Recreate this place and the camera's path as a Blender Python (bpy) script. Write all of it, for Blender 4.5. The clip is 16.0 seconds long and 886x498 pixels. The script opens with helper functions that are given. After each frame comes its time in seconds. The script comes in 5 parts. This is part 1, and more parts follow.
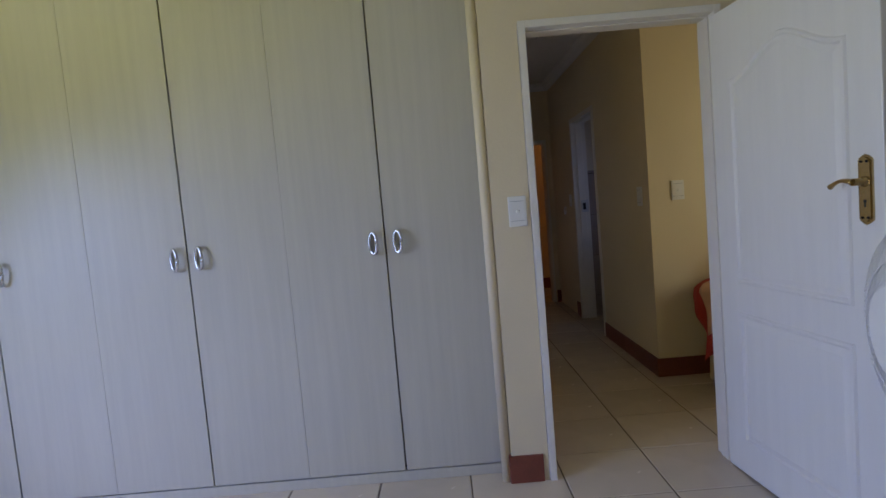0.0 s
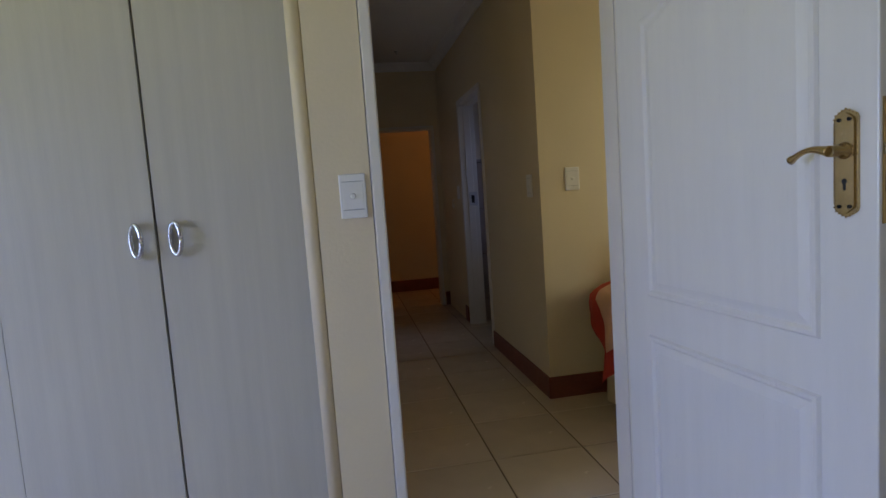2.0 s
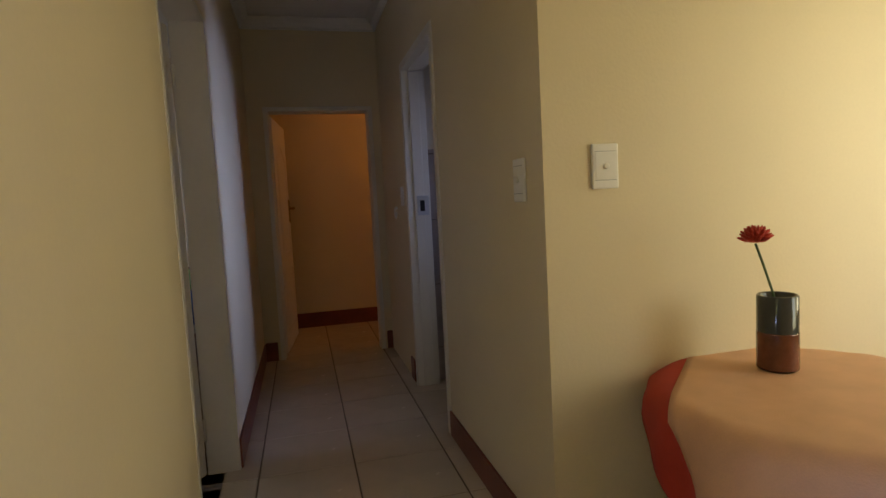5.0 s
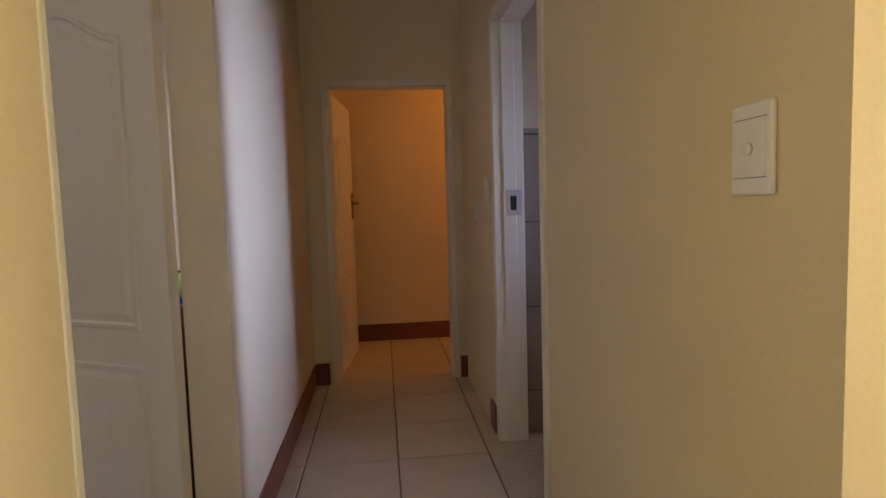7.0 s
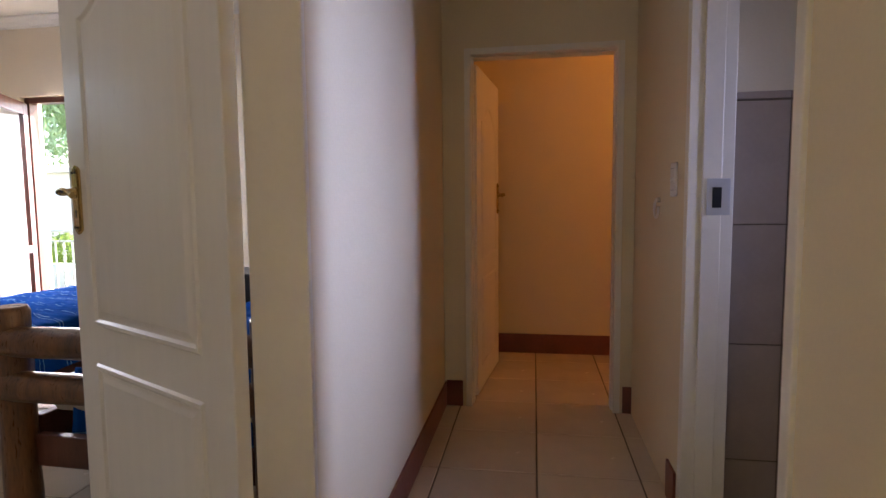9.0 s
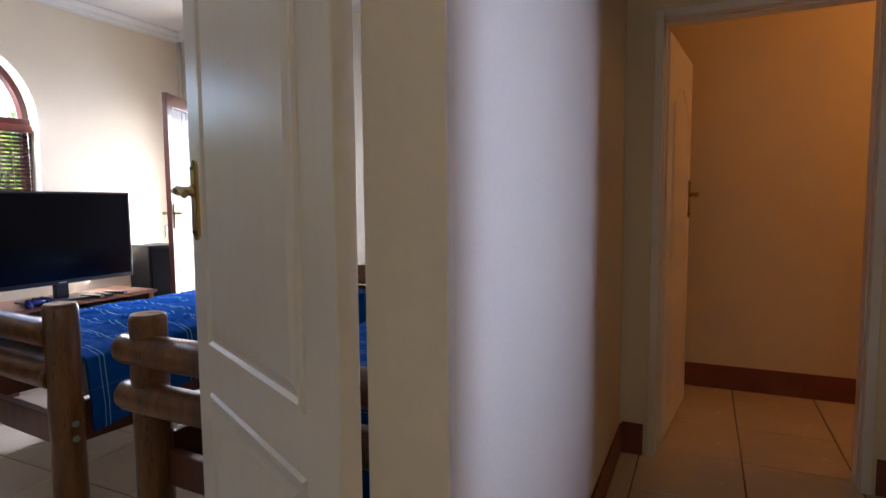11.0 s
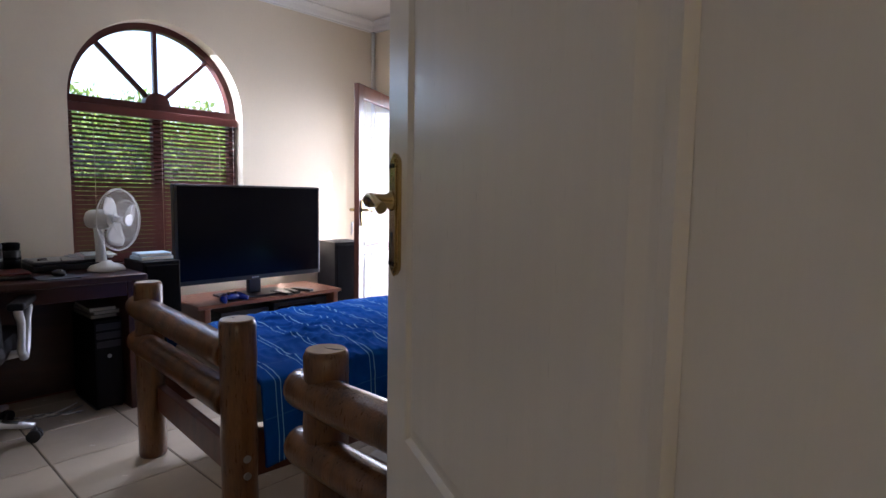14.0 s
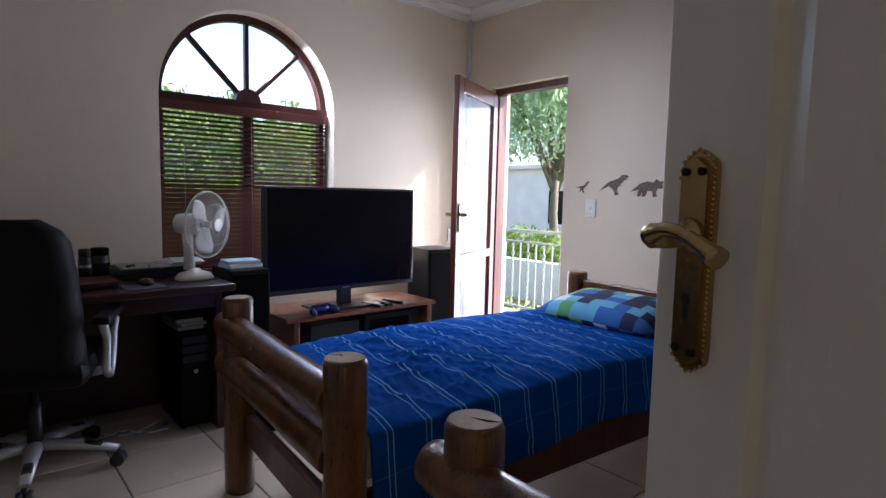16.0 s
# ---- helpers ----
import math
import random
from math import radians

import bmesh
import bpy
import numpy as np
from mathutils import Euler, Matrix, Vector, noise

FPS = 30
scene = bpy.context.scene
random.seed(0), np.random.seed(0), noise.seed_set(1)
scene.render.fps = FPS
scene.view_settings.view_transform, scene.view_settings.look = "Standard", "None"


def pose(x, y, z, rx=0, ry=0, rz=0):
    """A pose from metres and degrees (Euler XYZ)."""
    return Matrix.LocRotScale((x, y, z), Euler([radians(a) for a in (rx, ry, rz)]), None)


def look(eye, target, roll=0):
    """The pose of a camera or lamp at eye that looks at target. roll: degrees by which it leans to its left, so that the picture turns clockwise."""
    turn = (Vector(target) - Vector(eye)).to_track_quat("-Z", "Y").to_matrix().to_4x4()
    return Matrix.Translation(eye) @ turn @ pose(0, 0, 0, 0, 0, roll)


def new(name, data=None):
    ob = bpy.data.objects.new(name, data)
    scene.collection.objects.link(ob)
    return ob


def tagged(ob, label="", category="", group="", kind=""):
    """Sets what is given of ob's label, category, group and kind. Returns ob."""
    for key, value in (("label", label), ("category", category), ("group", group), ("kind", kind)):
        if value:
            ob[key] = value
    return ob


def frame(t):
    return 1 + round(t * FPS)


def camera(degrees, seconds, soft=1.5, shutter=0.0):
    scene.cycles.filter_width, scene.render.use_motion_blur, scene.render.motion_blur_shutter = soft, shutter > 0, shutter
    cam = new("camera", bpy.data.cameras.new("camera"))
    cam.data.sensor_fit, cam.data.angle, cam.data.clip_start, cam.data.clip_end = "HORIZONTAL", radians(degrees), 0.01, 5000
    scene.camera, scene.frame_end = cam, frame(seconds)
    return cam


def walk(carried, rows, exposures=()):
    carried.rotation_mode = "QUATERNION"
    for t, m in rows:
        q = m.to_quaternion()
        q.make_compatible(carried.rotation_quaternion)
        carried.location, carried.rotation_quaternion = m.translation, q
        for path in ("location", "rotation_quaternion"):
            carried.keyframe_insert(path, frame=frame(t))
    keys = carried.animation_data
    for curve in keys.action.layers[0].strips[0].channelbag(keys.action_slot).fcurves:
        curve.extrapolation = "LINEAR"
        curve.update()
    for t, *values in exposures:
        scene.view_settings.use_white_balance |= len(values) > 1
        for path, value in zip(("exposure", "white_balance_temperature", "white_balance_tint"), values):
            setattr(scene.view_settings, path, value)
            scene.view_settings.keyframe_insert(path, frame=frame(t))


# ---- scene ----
cam = camera(76.4, 16.0)
PATH = [
    (0, (-0.099, -0.242, 1.3), (-0.103, 1.753, 1.154), -4.9),
    (0.5, (-0.007, -0.082, 1.289), (0.063, 1.911, 1.132), -4.6),
    (1, (0.06, 0.076, 1.262), (0.206, 2.063, 1.092), -4.4),
    (1.5, (0.134, 0.298, 1.256), (0.377, 2.275, 1.075), -4.2),
    (2, (0.212, 0.508, 1.236), (0.545, 2.471, 1.049), -4.0),
    (2.5, (0.326, 0.75, 1.228), (0.731, 2.699, 1.041), -3.8),
    (3, (0.391, 0.989, 1.212), (0.841, 2.929, 1.027), -3.9),
    (3.5, (0.437, 1.26, 1.211), (0.913, 3.194, 1.028), -3.7),
    (4, (0.521, 1.533, 1.206), (1.015, 3.463, 1.027), -3.6),
    (4.2, (0.555, 1.656, 1.206), (1.056, 3.584, 1.033), -3.4),
    (6.3, (0.748, 2.679, 1.192), (1.081, 4.645, 1.029), -2.5),
    (6.5, (0.768, 2.771, 1.195), (1.061, 4.743, 1.029), -2.6),
    (7, (0.77, 2.985, 1.192), (0.981, 4.967, 1.035), -1.7),
    (7.5, (0.806, 3.176, 1.183), (0.908, 5.167, 1.026), -1.5),
    (8, (0.816, 3.339, 1.174), (0.781, 5.333, 1.021), -1.2),
    (8.5, (0.817, 3.47, 1.181), (0.632, 5.455, 1.015), -1.0),
    (9, (0.787, 3.608, 1.189), (0.469, 5.575, 1.018), -0.6),
    (9.2, (0.782, 3.653, 1.192), (0.406, 5.61, 1.025), -0.6),
    (11.5, (0.546, 4.165, 1.191), (-0.403, 5.918, 1.025), -0.1),
    (12, (0.463, 4.251, 1.205), (-0.578, 5.95, 1.039), 0.4),
    (12.5, (0.393, 4.304, 1.213), (-0.715, 5.96, 1.042), 0.5),
    (13, (0.314, 4.353, 1.219), (-0.859, 5.964, 1.045), 0.7),
    (13.5, (0.213, 4.408, 1.226), (-1.04, 5.956, 1.047), 0.7),
    (14, (0.125, 4.463, 1.234), (-1.208, 5.944, 1.049), 0.9),
    (14.5, (0.05, 4.505, 1.237), (-1.357, 5.914, 1.048), 1.0),
    (15, (-0.066, 4.544, 1.243), (-1.525, 5.899, 1.051), 1.1),
    (15.5, (-0.202, 4.564, 1.259), (-1.692, 5.883, 1.065), 1.1),
    (16, (-0.335, 4.605, 1.258), (-1.84, 5.909, 1.067), 1.3),
]
# exposure follows the clip's camera as it goes from the dark passage to the bright bedroom
EXPOSURES = [(0.0, 0.8, 5850, 16), (3.0, 0.98, 5850, 14), (4.2, 1.3, 6150, 14), (6.3, 2.38, 6700, 15), (7.5, 3.0, 7000, 18), (8.1, 3.05, 6850, 18), (9.0, 2.88, 6700, 20),
             (11.5, 2.55, 6250, 18), (12.5, 2.4, 6250, 20), (14.5, 2.05, 6100, 20), (16.0, 1.75, 5950, 19)]
walk(cam, [(t, look(eye, target, roll)) for t, eye, target, roll in PATH], EXPOSURES)

# ---- world, sun and daylight ----
world = bpy.data.worlds.new("sky")
world.use_nodes = True
scene.world = world
wn = world.node_tree.nodes
sky = wn.new("ShaderNodeTexSky")
sky.sky_type = "NISHITA"
sky.sun_disc = False
sky.sun_elevation = radians(37.1)
sky.sun_rotation = radians(39.8)
world.node_tree.links.new(sky.outputs[0], wn["Background"].inputs[0])
wn["Background"].inputs[1].default_value = 0.15


def lamp(name, kind, m, energy, color, **values):
    data = bpy.data.lights.new(name, kind)
    data.energy, data.color = energy, color
    for key, value in values.items():
        if key == "size":
            data.size = value
        elif key == "size_y":
            data.shape, data.size_y = "RECTANGLE", value
        elif key == "angle":
            data.angle = value
        elif key == "spread":
            data.spread = value
        elif key == "radius":
            data.shadow_soft_size = value
    ob = new(name, data)
    ob.matrix_world = m
    return ob


lamp("sun", "SUN", look((10.0, 12.0, 11.8), (0, 0, 0)), 5.0, (1.0, 0.95, 0.88), angle=radians(0.55))
# daylight in the windows' openings: the sky's light and the garden's bounce
lamp("window_light_bedroom_a_sky", "AREA", look((-3.04, 0.5, 1.42), (-1.6, 0.6, 0.0)), 31, (0.42, 0.53, 1.0), size=1.6, size_y=1.2, spread=radians(140))
# stands in for light bounced up from an unseen sunlit lawn
lamp("window_light_bedroom_a_garden", "AREA", look((-3.03, 0.5, 1.38), (-1.6, 0.6, 3.3)), 15, (0.90, 0.92, 0.30), size=1.6, size_y=1.2, spread=radians(125))
lamp("window_light_lobby", "AREA", look((3.15, 2.38, 1.4), (2.2, 3.6, 1.3)), 2.7, (0.97, 0.87, 0.46), size=0.85, size_y=1.45, spread=radians(130))
# fill lamp added at the lobby's unseen end, to brighten the passage's near-side wall
lamp("fill_light_lobby_end", "AREA", look((4.08, 3.0, 1.5), (0.3, 2.95, 1.2)), 2.6, (0.97, 0.87, 0.50), size=0.65, size_y=1.1, spread=radians(130))
lamp("window_light_bathroom", "AREA", look((3.38, 4.92, 1.5), (0.28, 5.05, 1.2)), 1.45, (0.46, 0.57, 1.0), size=0.34, size_y=1.0, spread=radians(52))
lamp("window_light_arch", "AREA", look((-3.86, 6.19, 2.12), (-2.6, 7.3, 0.3)), 7.0, (0.80, 0.88, 1.0), size=0.8, size_y=0.3, spread=radians(118))
lamp("window_light_balcony_door", "AREA", look((-3.2, 8.16, 1.0), (-2.8, 5.6, 0.7)), 8.5, (0.82, 0.88, 1.0), size=0.72, size_y=1.95, spread=radians(145))
lamp("passage_bulb", "POINT", pose(2.25, 7.25, 2.3), 1.5, (1.0, 0.42, 0.11), radius=0.05)


# ---- materials ----
def material(name, color, rough=0.5, metal=0.0, vary=0.08, scale=6.0, fine=60.0, bump=0.02, stretch=None, dark=None, spec=None, random_tint=0.0, coat=0.0):
    """Procedural paint, wood, cloth or metal: two scales of colour variation and a fine relief."""
    m = bpy.data.materials.new(name)
    m.use_nodes = True
    nt = m.node_tree
    n, l = nt.nodes, nt.links
    p = n["Principled BSDF"]
    p.inputs["Metallic"].default_value = metal
    if spec is not None:
        p.inputs["Specular IOR Level"].default_value = spec
    if coat:
        p.inputs["Coat Weight"].default_value = coat
        p.inputs["Coat Roughness"].default_value = 0.15
    tc = n.new("ShaderNodeTexCoord")
    src = tc.outputs["Object"]
    if stretch:
        mp = n.new("ShaderNodeMapping")
        mp.inputs["Scale"].default_value = stretch
        l.new(src, mp.inputs[0])
        src = mp.outputs[0]
    big, small = n.new("ShaderNodeTexNoise"), n.new("ShaderNodeTexNoise")
    for t, s, d in ((big, scale, 3), (small, fine, 4)):
        l.new(src, t.inputs["Vector"])
        t.inputs["Scale"].default_value = s
        t.inputs["Detail"].default_value = d
    mix = n.new("ShaderNodeMath")
    mix.operation = "MULTIPLY_ADD"
    l.new(small.outputs[0], mix.inputs[0])
    mix.inputs[1].default_value = 0.45
    l.new(big.outputs[0], mix.inputs[2])
    ramp = n.new("ShaderNodeValToRGB")
    ramp.color_ramp.elements[0].position, ramp.color_ramp.elements[1].position = 0.45, 0.98
    lo = dark or [c * (1 - vary) for c in color]
    hi = color if dark else [min(1, c * (1 + vary * 0.6)) for c in color]
    ramp.color_ramp.elements[0].color, ramp.color_ramp.elements[1].color = (*lo, 1), (*hi, 1)
    l.new(mix.outputs[0], ramp.inputs[0])
    out = ramp.outputs[0]
    if random_tint:
        info, hsv, mr = n.new("ShaderNodeObjectInfo"), n.new("ShaderNodeHueSaturation"), n.new("ShaderNodeMapRange")
        mr.inputs[3].default_value, mr.inputs[4].default_value = 1 - random_tint, 1 + random_tint
        l.new(info.outputs["Random"], mr.inputs[0])
        l.new(mr.outputs[0], hsv.inputs["Value"])
        l.new(out, hsv.inputs["Color"])
        out = hsv.outputs[0]
    l.new(out, p.inputs["Base Color"])
    rr = n.new("ShaderNodeMapRange")
    rr.inputs[3].default_value, rr.inputs[4].default_value = max(0.02, rough - 0.08), min(1, rough + 0.08)
    l.new(small.outputs[0], rr.inputs[0])
    l.new(rr.outputs[0], p.inputs["Roughness"])
    if bump:
        b = n.new("ShaderNodeBump")
        b.inputs["Strength"].default_value = min(1, bump * 6)
        b.inputs["Distance"].default_value = 0.004
        l.new(small.outputs[0], b.inputs["Height"])
        l.new(b.outputs[0], p.inputs["Normal"])
    return m


def glass(name, color=(1, 1, 1), rough=0.0):
    m = bpy.data.materials.new(name)
    m.use_nodes = True
    p = m.node_tree.nodes["Principled BSDF"]
    p.inputs["Base Color"].default_value = (*color, 1)
    p.inputs["Transmission Weight"].default_value = 1
    p.inputs["Roughness"].default_value = rough
    p.inputs["IOR"].default_value = 1.12
    return m


def stripes(name, ground, lines, pitch, rough=0.85):
    """Cloth woven with thin pale lines in pairs along y, crossed by faint ones."""
    m = material(name, ground, rough, vary=0.25, scale=5, fine=220, bump=0.04, spec=0.03)
    nt = m.node_tree
    n, l = nt.nodes, nt.links
    p = n["Principled BSDF"]
    base = p.inputs["Base Color"].links[0].from_socket
    tc, sep = n.new("ShaderNodeTexCoord"), n.new("ShaderNodeSeparateXYZ")
    l.new(tc.outputs["UV"], sep.inputs[0])

    def band(axis, step, shift, width):
        a, f, c = n.new("ShaderNodeMath"), n.new("ShaderNodeMath"), n.new("ShaderNodeMath")
        a.operation, f.operation, c.operation = "MULTIPLY_ADD", "FRACT", "LESS_THAN"
        a.inputs[1].default_value, a.inputs[2].default_value = 1 / step, shift
        c.inputs[1].default_value = width
        l.new(sep.outputs[axis], a.inputs[0])
        l.new(a.outputs[0], f.inputs[0])
        l.new(f.outputs[0], c.inputs[0])
        return c.outputs[0]

    out = base
    for axis, step, shift, width, power in ((1, pitch, 0.5, 0.028, 0.8), (1, pitch, 0.64, 0.025, 0.7), (0, pitch * 1.6, 0.3, 0.015, 0.12)):
        mx, pw = n.new("ShaderNodeMix"), n.new("ShaderNodeMath")
        mx.data_type = "RGBA"
        pw.operation = "MULTIPLY"
        pw.inputs[1].default_value = power
        l.new(band(axis, step, shift, width), pw.inputs[0])
        l.new(pw.outputs[0], mx.inputs["Factor"])
        l.new(out, mx.inputs["A"])
        mx.inputs["B"].default_value = (*lines, 1)
        out = mx.outputs["Result"]
    l.new(out, p.inputs["Base Color"])
    return m


CREAM = material("cream_wall_paint", (0.74, 0.635, 0.435), 0.62, vary=0.05, scale=1.5, fine=90, bump=0.025)
PALE = material("pale_wall_paint", (0.745, 0.655, 0.515), 0.62, vary=0.05, scale=1.5, fine=90, bump=0.025)
CEIL = material("ceiling_white", (0.80, 0.79, 0.76), 0.75, vary=0.03, scale=2, fine=60, bump=0.01)
WHITE = material("white_door_enamel", (0.79, 0.77, 0.73), 0.31, vary=0.03, scale=3, fine=40, bump=0.005, stretch=(9, 9, 0.7))
FRAME = material("white_frame_enamel", (0.78, 0.74, 0.66), 0.36, vary=0.05, scale=3, fine=50, bump=0.015)
TILE = material("beige_ceramic_tile", (0.60, 0.51, 0.40), 0.24, vary=0.07, scale=4, fine=11, bump=0.0, random_tint=0.06)
GROUT = material("dark_grout", (0.13, 0.10, 0.075), 0.9, vary=0.25, scale=8, fine=120, bump=0.05)
SKIRT = material("red_brown_skirting_tile", (0.20, 0.055, 0.035), 0.42, vary=0.25, scale=7, fine=60, bump=0.02)
WARD = material("pale_wood_laminate", (0.55, 0.52, 0.44), 0.34, vary=0.07, scale=2.2, fine=26, bump=0.012, stretch=(14, 14, 0.6))
# darker than the doors: the shade in their gaps is put into this colour
WARD_GAP_SHADE = material("wardrobe_shadow_gap", (0.30, 0.26, 0.19), 0.6, vary=0.1)
BRASS = material("polished_brass", (0.50, 0.37, 0.17), 0.24, metal=1, vary=0.15, scale=20, fine=120, bump=0.01)
CHROME = material("brushed_chrome", (0.62, 0.62, 0.64), 0.25, metal=1, vary=0.1, scale=20, fine=150, bump=0.01)
SILVER = material("silver_enamel", (0.60, 0.61, 0.63), 0.38, metal=0.45, vary=0.04, scale=6, fine=60, bump=0.0)
STEEL = material("dull_steel", (0.36, 0.37, 0.38), 0.4, metal=1, vary=0.2, scale=20, fine=150)
PLASTIC = material("white_plastic", (0.80, 0.79, 0.76), 0.32, vary=0.03, scale=10, fine=80, bump=0.004)
BLACK = material("black_plastic", (0.014, 0.014, 0.016), 0.38, vary=0.2, scale=10, fine=120, bump=0.01)
LEATHER = material("black_leather", (0.009, 0.008, 0.010), 0.55, vary=0.25, scale=7, fine=160, bump=0.05, spec=0.18)
SCREEN = material("dark_glossy_screen", (0.003, 0.003, 0.006), 0.16, vary=0.05, bump=0.0, spec=0.12)
VENEER = material("black_ash_veneer", (0.011, 0.010, 0.011), 0.55, vary=0.3, scale=4, fine=60, bump=0.02, stretch=(10, 10, 1), spec=0.1)
LOG = material("varnished_log", (0.20, 0.078, 0.020), 0.30, vary=0.6, scale=2.5, fine=22, bump=0.05, stretch=(7, 7, 1.2), dark=(0.030, 0.010, 0.004), coat=0.3)
LOGEND = material("log_end_grain", (0.30, 0.19, 0.10), 0.5, vary=0.3, scale=12, fine=70, bump=0.05)
MAHOG = material("mahogany_stain", (0.13, 0.04, 0.021), 0.32, vary=0.35, scale=3, fine=30, bump=0.02, stretch=(8, 8, 1), dark=(0.055, 0.015, 0.009))
DESKWOOD = material("dark_stained_desk_wood", (0.055, 0.016, 0.011), 0.34, vary=0.35, scale=3, fine=30, bump=0.012, stretch=(8, 1, 8), dark=(0.025, 0.008, 0.006))
CHERRY = material("cherry_veneer", (0.21, 0.078, 0.043), 0.30, vary=0.12, scale=3, fine=18, bump=0.006, stretch=(8, 1, 8))
WINWOOD = material("dark_window_wood", (0.056, 0.015, 0.012), 0.42, vary=0.3, scale=3, fine=30, bump=0.02, stretch=(8, 8, 1), spec=0.25)
BLINDS = material("dark_red_wood_slat", (0.095, 0.021, 0.016), 0.36, vary=0.25, scale=6, fine=50, bump=0.01)
WTILE = material("grey_beige_wall_tile", (0.41, 0.335, 0.295), 0.22, vary=0.08, scale=8, fine=60, bump=0.008, random_tint=0.04)


# ---- builders ----
def box(bm, x0, x1, y0, y1, z0, z1, bevel=0.0):
    vs = [bm.verts.new((x, y, z)) for x in (x0, x1) for y in (y0, y1) for z in (z0, z1)]
    fs = [bm.faces.new([vs[i] for i in q]) for q in ((0, 1, 3, 2), (4, 6, 7, 5), (0, 4, 5, 1), (2, 3, 7, 6), (0, 2, 6, 4), (1, 5, 7, 3))]
    if bevel:
        es = list({e for f in fs for e in f.edges})
        bmesh.ops.bevel(bm, geom=es, offset=bevel, segments=2, profile=0.5, affect="EDGES")
    return bm


def tube(bm, path, radii, seg=16, caps=True):
    """A round bar along a list of points, with one radius for each."""
    pts = [Vector(p) for p in path]
    if not isinstance(radii, (list, tuple)):
        radii = [radii] * len(pts)
    rings, ref = [], None
    for i, p in enumerate(pts):
        d = (pts[min(i + 1, len(pts) - 1)] - pts[max(i - 1, 0)]).normalized()
        if ref is None:
            ref = Vector((1, 0, 0)) if abs(d.z) > 0.8 else Vector((0, 0, 1))
        u = (ref - d * ref.dot(d)).normalized()
        ref = u
        v = d.cross(u)
        rings.append([bm.verts.new(p + (u * math.cos(a) + v * math.sin(a)) * radii[i]) for a in (2 * math.pi * k / seg for k in range(seg))])
    for a, b in zip(rings, rings[1:]):
        for k in range(seg):
            bm.faces.new((a[k], a[(k + 1) % seg], b[(k + 1) % seg], b[k])).smooth = True
    if caps:
        bm.faces.new(rings[0][::-1])
        bm.faces.new(rings[-1])
    return bm


def lathe(bm, profile, seg=24, m=None):
    """A turned body: (radius, height) pairs swept round z."""
    rings = [[bm.verts.new((r * math.cos(2 * math.pi * k / seg), r * math.sin(2 * math.pi * k / seg), z)) for k in range(seg)] for r, z in profile]
    for a, b in zip(rings, rings[1:]):
        for k in range(seg):
            bm.faces.new((a[k], a[(k + 1) % seg], b[(k + 1) % seg], b[k])).smooth = True
    bm.faces.new(rings[0][::-1])
    bm.faces.new(rings[-1])
    if m is not None:
        bmesh.ops.transform(bm, matrix=m, verts=[v for r in rings for v in r])
    return bm


def prism(bm, outline, axis, a, b):
    """An outline of (u, v) pairs, pushed from a to b along an axis (0 x, 1 y, 2 z)."""
    def at(u, v, w):
        return ((w, u, v), (u, w, v), (u, v, w))[axis]
    lo = [bm.verts.new(at(u, v, a)) for u, v in outline]
    hi = [bm.verts.new(at(u, v, b)) for u, v in outline]
    bm.faces.new(lo)
    bm.faces.new(hi[::-1])
    for i in range(len(lo)):
        j = (i + 1) % len(lo)
        bm.faces.new((lo[i], hi[i], hi[j], lo[j]))
    return bm


def mesh(name, bm, mat):
    bmesh.ops.recalc_face_normals(bm, faces=bm.faces)
    me = bpy.data.meshes.new(name)
    bm.to_mesh(me)
    bm.free()
    me.materials.append(mat)
    return me


def part(name, bm, mat, parent=None, label=""):
    ob = new(name, mesh(name, bm, mat))
    ob.parent = parent
    if label:
        tagged(ob, label)
    return ob


def thing(name, m, label, category, group=""):
    ob = new(name)
    ob.empty_display_size = 0.1
    ob.matrix_world = m
    return tagged(ob, label, category, group)


def structure(name, bm, mat, label, category):
    return tagged(part(name, bm, mat), label, category, "", "structure")


def B():
    return bmesh.new()


# ---- the plan ----
H = 2.765                # bedroom ceilings
HP = 2.70                # passage ceiling
YA = 2.288               # bedroom A's door wall, room side
XH = 0.28                # passage's near-side wall
XR = 1.323               # passage's other wall
YE = 6.775               # door wall at the passage's end
YF = 7.97                # wall beyond it
XB, YB = -3.85, 7.90     # bedroom B's window wall and balcony wall
BX = 0.14                # bedroom B's side of the passage wall


def wall(name, boxes, mat, label):
    bm = B()
    for b in boxes:
        box(bm, *b)
    return structure(name, bm, mat, label, "wall")


wall("wall_bedroom_a_door", [(0.13, 0.30, YA, 2.43, 0, H), (0.30, 1.178, YA, 2.43, 2.07, H), (1.178, 2.0, YA, 2.43, 0, H)], CREAM, "cream painted wall round the bedroom door")
wall("wall_bedroom_a_wardrobe", [(-3.12, 0.13, 3.02, 3.14, 0, H), (0.13, BX, 2.43, 3.14, 0, H)], CREAM, "cream painted wall behind the fitted wardrobe")
wall("wall_bedroom_a_west", [(-3.12, -3.0, -2.2, -0.1, 0, H), (-3.12, -3.0, 1.6, 3.02, 0, H), (-3.12, -3.0, -0.1, 1.6, 0, 0.75), (-3.12, -3.0, -0.1, 1.6, 2.05, H)], PALE, "pale painted bedroom wall with a window")
wall("wall_bedroom_a_east", [(2.0, 2.12, -2.2, 2.43, 0, H)], PALE, "cream painted bedroom wall behind the door")
wall("wall_bedroom_a_south", [(-3.12, 2.12, -2.32, -2.2, 0, H)], PALE, "pale painted wall of the bedroom")
